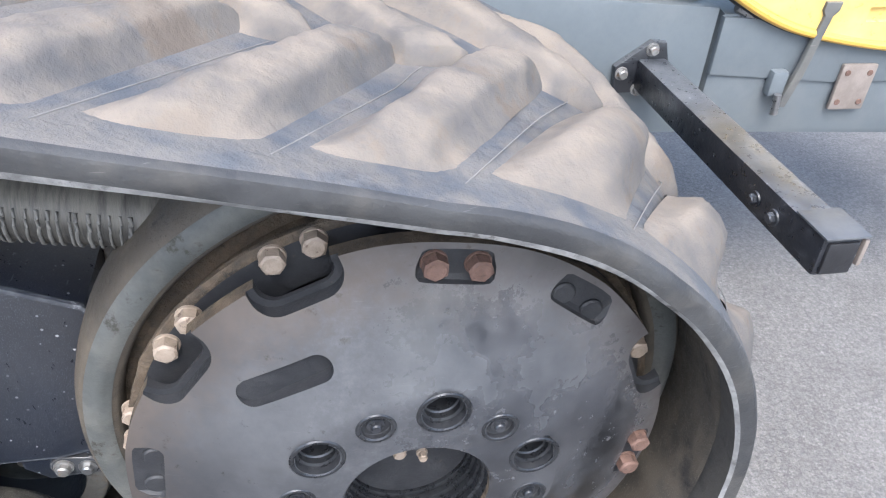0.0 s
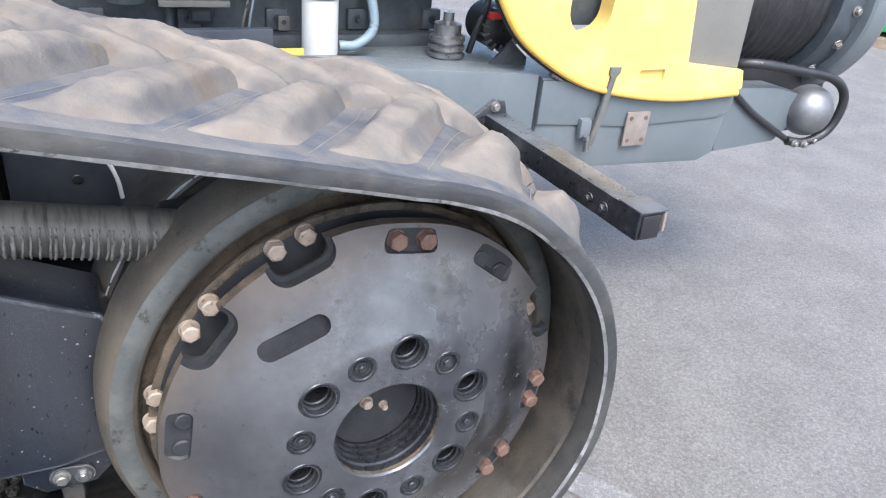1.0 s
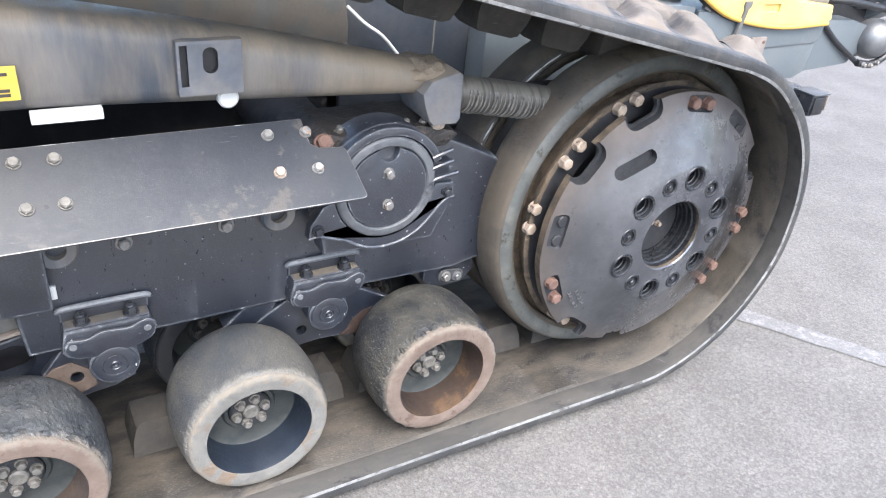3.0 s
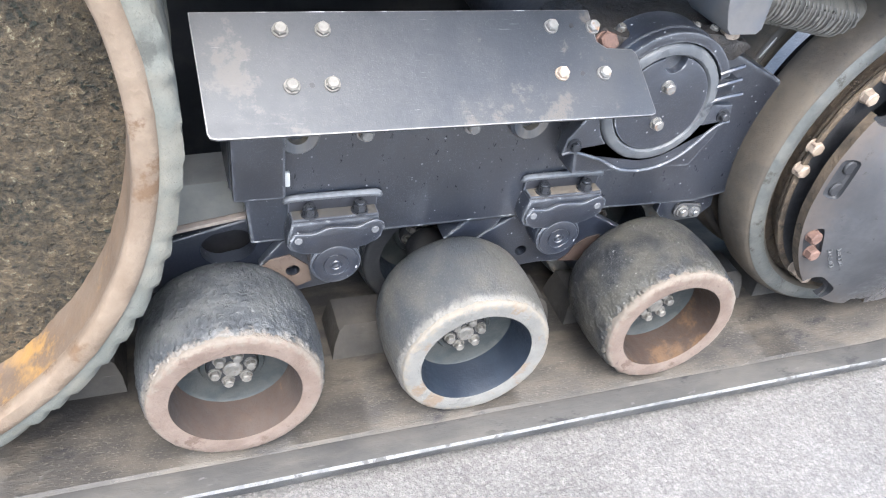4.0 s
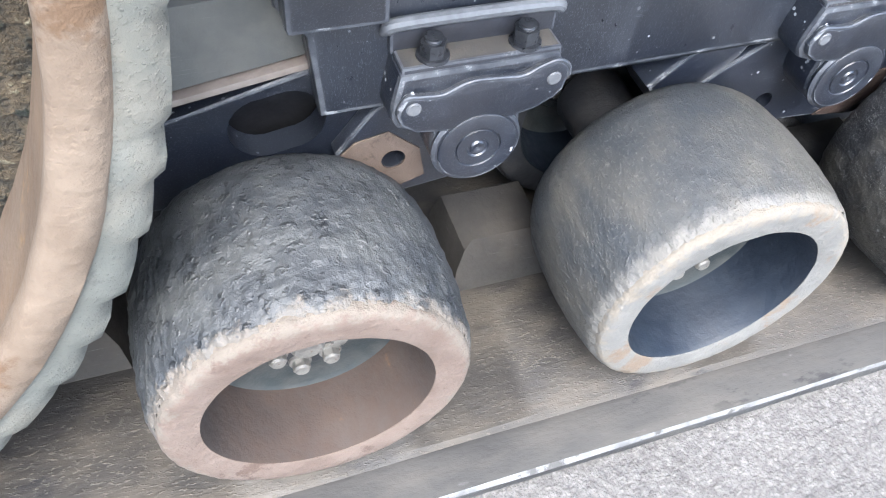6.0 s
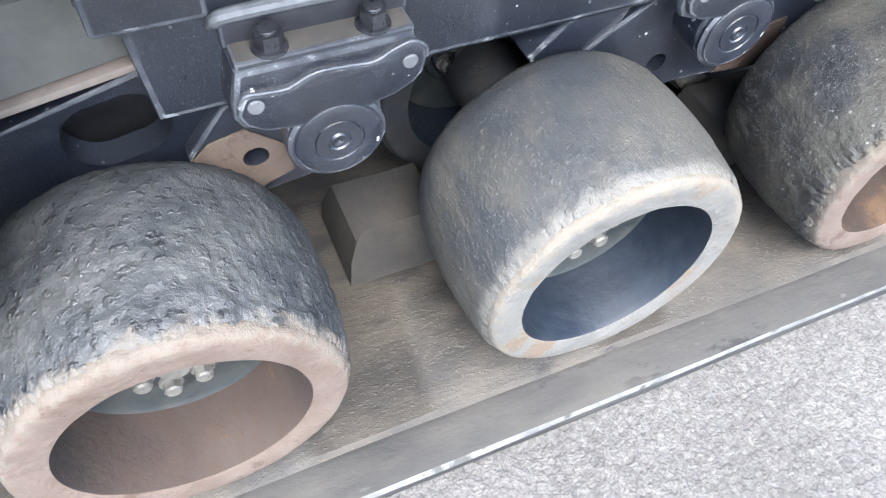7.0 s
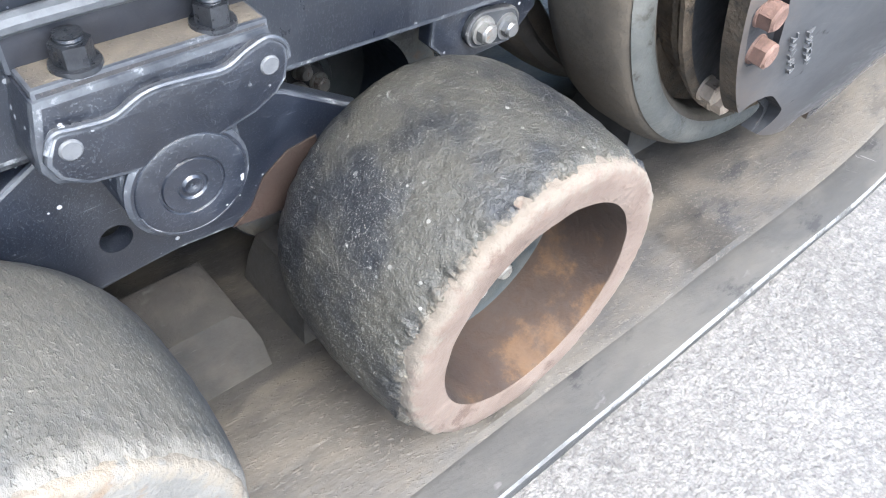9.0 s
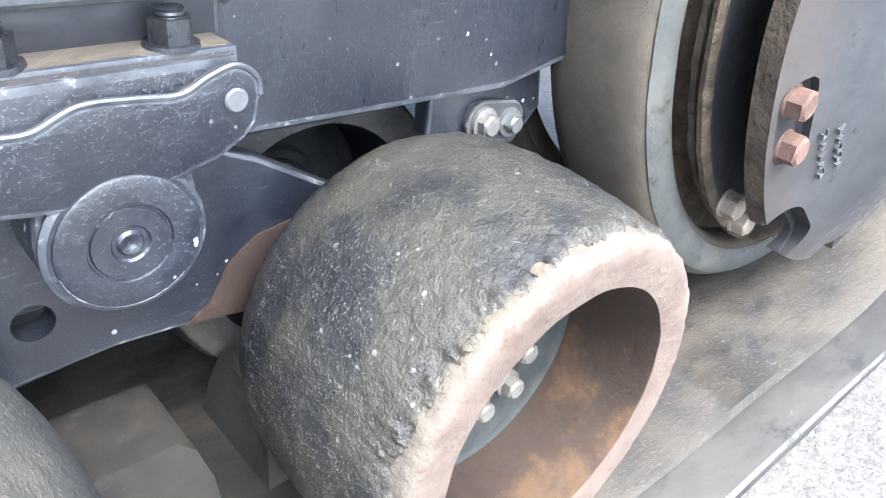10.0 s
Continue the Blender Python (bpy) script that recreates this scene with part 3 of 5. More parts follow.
    b = bmesh.new()
    b.from_mesh(out)
    smooth_by_angle(b, 30)
    for e in b.edges:
        if len({f.material_index for f in e.link_faces}) > 1:
            e.smooth = False
    b.to_mesh(out)
    b.free()


def rnd(v, k=1.0):
    return noise.noise(Vector(v) * k)

# ---- the rubber track ----
IX, IZ, IR = 0.0, 0.588, 0.545      # idler, to the belt's inner face
DX, DZ, DR = -2.77, 0.90, 0.852     # drive wheel
BZ, BR = 0.919, 0.871               # the belt's path round it
FLOOR = 0.048                       # inner face of the belt on the ground
Y0, Y1 = -0.158, 0.628              # belt edges
YC = (Y0 + Y1) / 2
THICK = 0.048


def loop_points():
    d = math.hypot(IX - DX, IZ - BZ)
    lean = math.atan2(IZ - BZ, IX - DX)
    # outer tangent along the top: the normal's angle is the same at both wheels
    k = math.acos((BR - IR) / d)
    top = lean + math.pi - k
    q = Vector((-0.70, FLOOR))
    v = Vector((IX, IZ)) - q
    h = math.asin(min(1, IR / v.length))
    t_dir = math.atan2(v.y, v.x) - h
    bottom = t_dir - math.pi / 2
    pts = [(DX, FLOOR), (q.x, q.y)]
    for i in range(49):
        b = bottom + (top - bottom) * i / 48
        pts.append((IX + IR * math.cos(b), IZ + IR * math.sin(b)))
    for i in range(61):
        b = top + (3 * math.pi / 2 - top) * i / 60
        pts.append((DX + BR * math.cos(b), BZ + BR * math.sin(b)))
    return [Vector(p) for p in pts]


raw = loop_points()
acc = [0.0]
for p, q in zip(raw, raw[1:]):
    acc.append(acc[-1] + (q - p).length)
LENGTH = acc[-1]


def track_at(s):
    """Place and outward normal in x and z at the length s along the belt."""
    s = s % LENGTH
    i = min(max(np.searchsorted(acc, s, side="right") - 1, 0), len(raw) - 2)
    k = (s - acc[i]) / max(acc[i + 1] - acc[i], 1e-9)
    return raw[i].lerp(raw[i + 1], k)


def curl(p, y):
    """The free edge of the belt bends in towards the axle as it goes round the front of the idler."""
    a = math.degrees(math.atan2(p.y - IZ, p.x - IX))
    k = np.interp(a, (-85, -60, -35, -15, -4, 8, 20, 40, 54, 66, 79, 90, 100), (0, 0.3, 0.5, 0.65, 0.9, 1.0, 1.08, 1.05, 0.98, 0.68, 0.4, 0.05, 0)) if p.x > -0.4 else 0.0
    return -0.046 * k * min(1.0, max(0.0, (0.08 - y) / (0.08 - Y0)))


def on_track(s, y, n):
    p = track_at(s)
    n += curl(p, y)
    d = (track_at(s + 0.02) - track_at(s - 0.02)).normalized()
    return Vector((p.x + d.y * n, y, p.y - d.x * n))


track = thing("rubber_track", (-1.38, YC, GROUND), "dusty grey rubber crawler track with diagonal tread bars", "track")
bm = bmesh.new()
steps = 330
prof = [(Y0, 0.016), (Y0 + 0.004, 0.0085), (Y0 + 0.060, 0.003), (Y0 + 0.068, 0.0050), (Y0 + 0.077, -0.001), (YC, 0.0), (Y1 - 0.07, 0.0), (Y1, 0.010), (Y1, THICK - 0.006), (Y1 - 0.008, THICK), (YC, THICK), (Y0 + 0.04, THICK), (Y0 + 0.010, THICK - 0.001), (Y0 + 0.002, THICK - 0.006), (Y0, THICK - 0.012)]
rings = []
for i in range(steps):
    s = LENGTH * i / steps
    ring = []
    for k, (y, n) in enumerate(prof):
        w = 0.0025 * rnd((s * 5, y * 3, k), 1.0) if k not in (5, 10) else 0
        ring.append(bm.verts.new(on_track(s, y + w, n + 0.5 * w)))
    rings.append(ring)
for i in range(steps):
    p, q = rings[i], rings[(i + 1) % steps]
    for k in range(len(prof)):
        j = (k + 1) % len(prof)
        face = bm.faces.new((p[k], p[j], q[j], q[k]))
        face.material_index = 1 if k == 0 else 4 if k in (1, 2) else (3 if k >= 12 else (2 if 8 <= k <= 11 else 0))
part("carcass", bm, [M_carcass, M_edge, M_outer, M_side, M_band], track, "grey dusty rubber belt with a worn pale edge")

PITCH, LUGS = 0.22534, 44


def eased(s, shift):
    """The length s, shifted on the upper run; the shift grows as the belt goes round the idler."""
    k = min(1.0, max(0.0, (s - 2.9) / 1.2))
    return s + shift * k * k * (3 - 2 * k)



def tread_bar(s0, side):
    """A slanting bar from near the edge to the middle; it follows the belt round the wheels."""
    b = bmesh.new()
    ya, yb = (Y0 + 0.072, YC + 0.02) if side < 0 else (Y1 - 0.072, YC - 0.02)
    n_len, rows = 40, []
    section = [(-0.100, -0.004), (-0.088, 0.003), (-0.076, 0.011), (-0.066, 0.020), (-0.057, 0.028), (-0.046, 0.0330), (-0.030, 0.0360), (-0.012, 0.037), (0.006, 0.037), (0.020, 0.0360), (0.033, 0.0325), (0.042, 0.026), (0.051, 0.017), (0.064, 0.006), (0.080, -0.004)]
    for i in range(n_len + 1):
        t = i / n_len
        grow = 0.15 + 0.85 * (t / 0.24) ** 0.8 if t < 0.24 else min(1.0, 0.55 + (1 - t) * 4.5)
        wide = 0.80 + 0.28 * (1 - t)
        row = []
        for u, h in section:
            y = ya + (yb - ya) * (t if 0 < t < 1 else (t - 0.03 if t == 0 else t + 0.02))
            s = eased(s0 - 0.25 * t + u * wide, 0.088)
            hh = 1.08 * h * grow if 0 < t < 1 else -0.004
            hh += (0.006 * rnd((s * 11, y * 11, side + s0)) + 0.004 * rnd((s * 32, y * 32, s0)) + 0.003 * rnd((s * 75, y * 75, s0))) * min(1.0, max(0.0, hh) / 0.02)
            row.append(b.verts.new(on_track(s, y, THICK + hh)))
        rows.append(row)
    for p, q in zip(rows, rows[1:]):
        for k in range(len(section) - 1):
            b.faces.new((p[k], p[k + 1], q[k + 1], q[k]))
    return b


for i in range(LUGS):
    part("tread_bar", tread_bar(i * PITCH - 0.033, -1), M_lug, track, angle=50)
    part("tread_bar", tread_bar((i + 0.5) * PITCH - 0.033, 1), M_lug, track, angle=50)


for i in range(LUGS):
    s0 = (i + 0.5) * PITCH - 0.033
    part("mould_line", tube([on_track(eased(s0 - 0.25 * k / 12, 0.088), Y0 + 0.05 + (YC - Y0 - 0.05) * k / 12, THICK + 0.0005) for k in range(12)], 0.0009, 6), M_mould, track)


def guide_lug(s0):
    b = bmesh.new()
    rows = []
    for u, h in ((-0.088, 0.002), (-0.082, -0.05), (-0.070, -0.088), (-0.055, -0.098), (0.055, -0.098), (0.070, -0.088), (0.082, -0.05), (0.088, 0.002)):
        taper = 0.058 + 0.018 * (h + 0.098) / 0.1
        rows.append([b.verts.new(on_track(s0 + u, YC + k * taper, h)) for k in (-1, -0.85, 0.85, 1)] if h > -0.09 else [b.verts.new(on_track(s0 + u, YC + k * taper, h)) for k in (-0.86, -0.7, 0.7, 0.86)])
    for p, q in zip(rows, rows[1:]):
        for k in range(3):
            b.faces.new((p[k], p[k + 1], q[k + 1], q[k]))
    b.faces.new([r[0] for r in rows])
    b.faces.new([r[-1] for r in rows])
    return b


for i in range(LUGS):
    part("guide_lug", guide_lug(eased((i + 0.55) * PITCH, -0.036)), M_guide, track)


# ---- road wheels ----
def road_wheel(x, y_shift, tyre_mat, face_mat, bore_mat, label, wear, seed, far=False, chunk=0.4):
    zc = 0.245
    ob = thing("road_wheel", (x, YC if far else 0.04 + y_shift, FLOOR), label, "wheel", "mid wheels on the track")
    s = y_shift
    random.seed(seed)

    def width_at(y):
        """The radius of the tread, a little barrel-shaped and rounded at the back."""
        r = 0.200 - 0.90 * (y - 0.045) ** 2
        if y > 0.125:
            r -= 0.9 * (y - 0.125) ** 1.4
        return r

    b = bmesh.new()
    seg, rings = (120 if far else 480), []
    for k in range(8 if far else 46):
        n = (7 if far else 45)
        t = k / n
        ring = []
        for i in range(seg):
            a = 2 * math.pi * i / seg
            c, sn = math.cos(a), math.sin(a)
            f = 0.6 * rnd((c * 4, sn * 4, seed)) + 0.5 * rnd((c * 11, sn * 11, seed + 3)) + 0.5 * rnd((c * 26, sn * 26, seed + 7)) + 0.3 * rnd((c * 55, sn * 55, seed))
            y_edge = -0.0735 + wear * max(0.0, 0.0015 + 0.0085 * f)
            y = y_edge + (0.160 - y_edge) * t ** 1.7
            r = width_at(y)
            near = max(0.0, 1 - (y - y_edge) / 0.03)
            p = (r * c * 1.0, y, r * sn)
            lump = 0.0016 * rnd((p[0] * 45, y * 45, p[2] * 45)) + 0.0013 * rnd((p[0] * 120, y * 120, p[2] * 120)) - 0.0022 * max(0.0, rnd((p[0] * 80, y * 55, p[2] * 80 + 4)) - 0.25)
            chew = near * wear * (0.0060 * rnd((p[0] * 55, y * 30, p[2] * 55 + seed)) - 0.0060 * abs(rnd((p[0] * 95, y * 60, p[2] * 95 + seed))) + 0.0035 * rnd((p[0] * 190, y * 90, p[2] * 190)))
            r += (0.0 if far else lump * (0.4 + chunk) + chew) - 0.001 * near ** 2 - (0.0 if far else 0.0030 * max(0.0, 1 - (y - y_edge) / 0.013) ** 1.5)
            ring.append(b.verts.new((x + r * c, y + s, zc + r * sn)))
        rings.append(ring)
    for r, y in ((0.168, 0.164), (0.15, 0.164), (0.15, -0.02)):
        rings.append([b.verts.new((x + r * math.cos(2 * math.pi * i / seg), y + s, zc + r * math.sin(2 * math.pi * i / seg))) for i in range(seg)])
    for k in range(len(rings)):
        p, q = rings[k], rings[(k + 1) % len(rings)]
        for i in range(seg):
            b.faces.new((p[i], p[(i + 1) % seg], q[(i + 1) % seg], q[i]))
    part("tyre", b, tyre_mat, ob, angle=70)
    rim_prof = [(0.1385, -0.079), (0.150, -0.081), (0.170, -0.082), (0.177, -0.0812), (0.1815, -0.0785), (0.1838, -0.074), (0.1845, -0.066), (0.183, -0.045), (0.181, -0.02), (0.15, -0.015), (0.139, -0.05)]
    part("face_ring", lathe([(r, y + s) for r, y in rim_prof], x, zc, 160, wobble=lambda k, a: (0.0022 * wear * rnd((math.cos(a) * 16, math.sin(a) * 16, seed)) + 0.0012 * rnd((math.cos(a) * 40, math.sin(a) * 40, k)) if 2 < k < 8 else 0, 0.0012 * rnd((math.cos(a) * 5, math.sin(a) * 5, k)))), face_mat, ob, "worn dusty rim of the wheel", angle=50)
    bore = [(0.1385, -0.078), (0.136, -0.070), (0.130, -0.02), (0.128, 0.022), (0.126, 0.034), (0.126, 0.05), (0.139, 0.05)]
    part("rim", lathe([(r, y + s) for r, y in bore], x, zc, 72), bore_mat, ob)
    part("back_plate", lathe([(r, y + s) for r, y in ((0.127, 0.022), (0.120, 0.027), (0.074, 0.030), (0.068, 0.022), (0.058, 0.022), (0.058, 0.045), (0.127, 0.045))], x, zc, 72), M_teal, ob, "teal-grey plate behind the nuts")
    hub = part("hub", disc(0.056, 0.012 + s, 0.05 + s, x, zc, 32, 0.006), M_blackrough, ob)
    part("hub_cap", disc(0.022, 0.0 + s, 0.02 + s, x, zc, 24, 0.005), M_hubnut, hub)
    for i in range(6):
        a = radians(60 * i + 14)
        part("bolt", hexbolt((x + 0.040 * math.cos(a), 0.012 + s, zc + 0.040 * math.sin(a)), (0, -1, 0), 0.0115, 0.010, 0.015, 10 * i), M_hubnut, hub)
    return ob


WX = (-1.868, -1.318, -0.777)
road_wheel(WX[0], 0.0, M_tyre, M_peach, M_rustpale, "chunked black rubber mid wheel with pinkish dusty rim, rusty bore", 0.7, 1, chunk=1.0)
road_wheel(WX[1], 0.002, M_tyre_smooth, M_pale, M_bluebore, "smooth dusty mid wheel with a pale rim and blue-black bore", 0.35, 2, chunk=0.1)
road_wheel(WX[2], 0.0, M_tyre_torn, M_peach, M_rust, "mid wheel with torn rubber edge, peach rim, orange rusty bore", 1.4, 3, chunk=0.6)
for k, x in enumerate(WX):
    road_wheel(x, 2 * YC - 0.084, M_tyre_smooth, M_pale if k == 2 else M_blackrough, M_bluebore, "black rubber inner mid wheel behind the guide lugs", 0.4, 10 + k, True)

# ---- idler ----
idler = thing("idler_wheel", (IX, YC, IZ - IR), "large idler wheel with bolted dark steel dish and muddy rim", "wheel")


def idler_rim(y, flip=1):
    prof = [(0.470, 0.0), (0.488, -0.006), (0.508, -0.005), (0.522, 0.003), (0.530, 0.014), (0.5365, 0.034), (0.5395, 0.062), (0.5395, 0.105), (0.534, 0.128), (0.520, 0.14), (0.468, 0.138), (0.462, 0.05), (0.462, 0.012)]
    return lathe([(r, y + flip * v) for r, v in prof], IX, IZ, 128)


part("rim", idler_rim(0.085), M_rim, idler, "brown dusty rubber-coated rim", 40)
part("rim_lip", lathe([(0.476, 0.081), (0.489, 0.076), (0.506, 0.077), (0.519, 0.084), (0.508, 0.0845), (0.482, 0.0845)], IX, IZ, 128, wobble=lambda k, a: (0, 0.0015 * rnd((math.cos(a) * 8, math.sin(a) * 8, k)))), M_lip, idler, "pale worn lip of the rim")
part("inner_rim", idler_rim(0.318), M_rim, idler, "second rim behind the guide lugs")
part("inner_lip", lathe([(0.502, 0.3125), (0.510, 0.3085), (0.520, 0.3115), (0.526, 0.3185), (0.512, 0.3185)], IX, IZ, 128, wobble=lambda k, a: (0, 0.002 * rnd((math.cos(a) * 8, math.sin(a) * 8, k)))), M_scuff, idler, "worn edge of the second rim")
for a0, a1, w in ((116, 124, 0.0030), (124.5, 132, 0.0036), (149, 156, 0.0026), (157, 166, 0.0034)):
    pts = [Vector(((0.5195 + 0.0015 * rnd((a * 0.3, a0, 0))) * math.cos(radians(a)), 0.3095, IZ + (0.5195 + 0.0015 * rnd((a * 0.3, a0, 0))) * math.sin(radians(a)))) for a in np.linspace(a0, a1, 12)]
    part("scuff", tube(pts, [w * (0.45 + 0.55 * math.sin(math.pi * (k + 0.5) / 12)) for k in range(12)], 8), M_whitescuff, idler, "bare white scuff on the second rim")
bm = lathe([(0.36, 0.056), (0.38, 0.0562), (0.385, 0.0564), (0.434, 0.0562), (0.444, 0.056), (0.449, 0.059), (0.449, 0.066), (0.425, 0.068), (0.425, 0.074), (0.440, 0.076), (0.440, 0.084), (0.420, 0.087), (0.420, 0.13), (0.462, 0.132), (0.462, 0.15), (0.36, 0.15)], IX, IZ, 96, wobble=lambda k, a: (0.004 * rnd((math.cos(a) * 12, math.sin(a) * 12, k)) if 3 < k < 12 else 0, 0))
# flange face at the pocket floors: oil and pocket shade in one dark colour
for i, f in enumerate(bm.faces):
    f.material_index = 1 if i // 96 in (0, 1, 2) else 0
part("flange", bm, [M_flange, M_grimeshade], idler, "mud-caked bolt flange with a face coloured dark for oil and pocket shade")
for i in range(11, 18):
    a = radians(15 * i + 4)
    part("cavity_block", box(-0.026, 0.026, 0.068, 0.131, 0.405, 0.458, 0.008, None, Matrix.Translation((IX, 0, IZ)) @ pose(0, 0, 0, 0, -math.degrees(a), 0)), M_brownblock, idler, "mud-caked brown block" if i == 11 else "")
part("drum", lathe([(0.20, 0.10), (0.40, 0.12), (0.40, 0.34), (0.20, 0.36)], IX, IZ, 64), M_blackrough, idler)

deep = (112.5, 142.5, 232.5, 22.5)
shallow = (82.5, 172.5, 202.5, 322.5, 352.5, 52.5)


def dish_edge(deg):
    r = 0.443 + 0.003 * rnd((math.cos(radians(deg)) * 4, math.sin(radians(deg)) * 4, 1))
    d = abs((deg - 262.5 + 180) % 360 - 180)
    if d < 5:
        r = min(r, 0.425)
    return r


bm = bmesh.new()
SEG = 360
front = [(0.118, -0.100), (0.122, -0.104), (0.17, -0.104), (0.222, -0.103), (0.232, -0.098), (0.27, -0.083), (0.32, -0.064), (0.37, -0.045), (0.40, -0.034), (None, -0.020)]
rings = []
for side in (0, 1):
    for r, y in (front if side == 0 else front[::-1]):
        ring = []
        for i in range(SEG):
            e = dish_edge(i * 360 / SEG)
            rr = e if r is None else min(r, e - 0.012 if r > 0.35 else r)
            yy = y + (0.026 if side else 0) + 0.0012 * rnd((rr * math.cos(radians(i)) * 9, rr * math.sin(radians(i)) * 9, 2))
            ring.append(bm.verts.new((IX + rr * math.cos(2 * math.pi * i / SEG), yy, IZ + rr * math.sin(2 * math.pi * i / SEG))))
        rings.append(ring)
for k in range(len(rings)):
    p, q = rings[k], rings[(k + 1) % len(rings)]
    for i in range(SEG):
        face = bm.faces.new((p[i], p[(i + 1) % SEG], q[(i + 1) % SEG], q[i]))
        face.material_index = 2 if k >= len(front) - 1 else 0
dish = part("dish", bm, [M_dish, M_grimeshade, M_flange], idler, "dark scratched steel dish with oblong slot and bolt holes", 30)

cut, step = bmesh.new(), bmesh.new()
for i in range(6):
    a = radians(20.4 + 60 * i)
    disc(0.033, -0.16, 0.0, 0.197 * math.cos(a), IZ + 0.197 * math.sin(a), 28, 0.001, cut)
    a += radians(30)
    disc(0.022, -0.16, -0.095, 0.190 * math.cos(a), IZ + 0.190 * math.sin(a), 24, 0.001, cut)
slot_a, slot_b = Vector((-0.236, 0.232)), Vector((-0.142, 0.275))
sd = (slot_b - slot_a).normalized()
ang = math.degrees(math.atan2(sd.y, sd.x))
slot_pts = [(IX + slot_b.x + 0.021 * math.cos(radians(ang + a)), IZ + slot_b.y + 0.021 * math.sin(radians(ang + a))) for a in range(-90, 91, 15)]
slot_pts += [(IX + slot_a.x + 0.021 * math.cos(radians(ang + a)), IZ + slot_a.y + 0.021 * math.sin(radians(ang + a))) for a in range(90, 271, 15)]
prism(slot_pts, -0.2, -0.052, 0, cut)
for a in (*deep, *shallow):
    c, sn = math.cos(radians(a)), math.sin(radians(a))
    if a in deep:
        # an open rounded pocket down to the flange, in a shallow step of its own
        m = Matrix.Translation((IX + 0.45 * c, 0, IZ + 0.45 * sn)) @ pose(0, 0, 0, 0, -(a - 90), 0)
        for tool, w, h, r, y0, y1 in ((cut, 0.056, 0.047, 0.026, -0.12, 0.05), (step, 0.067, 0.058, 0.035, -0.12, -0.0135)):
            prism([(w, 0.06), *arc(w - r, r - h, r, 0, -90, 7), *arc(r - w, r - h, r, -90, -180, 7), (-w, 0.06)], y0, y1, 0, tool, m)
        continue
    m = Matrix.Translation((IX + 0.425 * c, -0.045, IZ + 0.425 * sn)) @ pose(0, 0, 0, 0, -(a - 90), 0)
    box(-0.058, 0.058, -0.04, 0.022, -0.040, 0.06, 0.016, cut, m, 3)
# cut walls take the dark colour too, with the recess shade painted in
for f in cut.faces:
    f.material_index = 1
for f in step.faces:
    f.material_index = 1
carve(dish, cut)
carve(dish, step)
for i in range(6):
    a = radians(50.4 + 60 * i)
    b = hexbolt((0.190 * math.cos(a), -0.094, IZ + 0.190 * math.sin(a)), (0, -1, 0), 0.009, 0.006, 0.014, 12 * i)
    part("socket_bolt", b, M_blackbolt, idler)
for a in (*deep, *shallow[:-1]):
    on_flange = a in deep or a == 172.5
    mat = M_goldbolt if on_flange else M_rustbolt
    r, y = (0.428, 0.056) if on_flange else (0.412, -0.022)
    if a == 172.5:
        r, y = 0.440, 0.070
    for k in (-1, 1):
        b = radians(a + k * (4.3 if on_flange else 4.4))
        part("bolt", hexbolt((IX + r * math.cos(b), y, IZ + r * math.sin(b)), (0, -1, 0), 0.0190, 0.018, 0.0205, a * 7 + k * 20), mat, idler)
for a in (172.5 - 4.6, 172.5 + 4.6, 52.5 - 4.4, 52.5 + 4.4):
    b = radians(a)
    part("plug", disc(0.019, -0.030, -0.015, 0.400 * math.cos(b), IZ + 0.400 * math.sin(b), 20, 0.003), M_grimeshade, idler)
for i in range(12):
    a = radians(20.4 + 30 * i)
    r, rad = (0.197, 0.034) if i % 2 == 0 else (0.190, 0.0225)
    x, z = r * math.cos(a), IZ + r * math.sin(a)
    part("hole_boss", lathe([(rad, -0.1035), (rad + 0.002, -0.1052), (rad + 0.006, -0.1052), (rad + 0.008, -0.1030)], x, z, 36), M_hub, idler)
    if i % 2 == 0:
        part("bore_sleeve", lathe([(0.0335, -0.097), (0.0325, -0.090), (0.028, -0.088), (0.028, -0.078), (0.0255, -0.076), (0.0255, -0.03), (0.040, -0.03), (0.040, -0.079)], x, z, 32), M_hub, idler)
# raised casting marks that cannot be read
GLYPHS = (((-0.004, 0, 90), (0.001, 0.005, 0), (0.001, -0.005, 0)), ((-0.003, 0, 70), (0.003, 0, 110)), ((0, 0.005, 0), (0.002, -0.002, 60)), ((-0.003, 0, 90), (0, 0, 0), (0.003, 0, 90)), ((0, 0.005, 0), (0, -0.005, 0), (-0.004, 0, 90)))
for row, r in enumerate((0.368, 0.346)):
    for k in range(5):
        a = 208.0 + 2.7 * k + 0.8 * row
        c, sn = math.cos(radians(a)), math.sin(radians(a))
        m = Matrix.Translation((IX + r * c, -0.098 + (r - 0.232) * 0.362, IZ + r * sn)) @ pose(0, 0, 0, 0, -(a - 90), 0)
        b = bmesh.new()
        for gx, gz, turn in GLYPHS[(k + 2 * row) % 5]:
            box(-0.0045, 0.0045, -0.0008, 0.004, -0.0009, 0.0009, 0.0003, b, m @ pose(gx, 0, gz, 0, turn, 0), 1)
        part("casting_mark", b, M_castmark, idler)
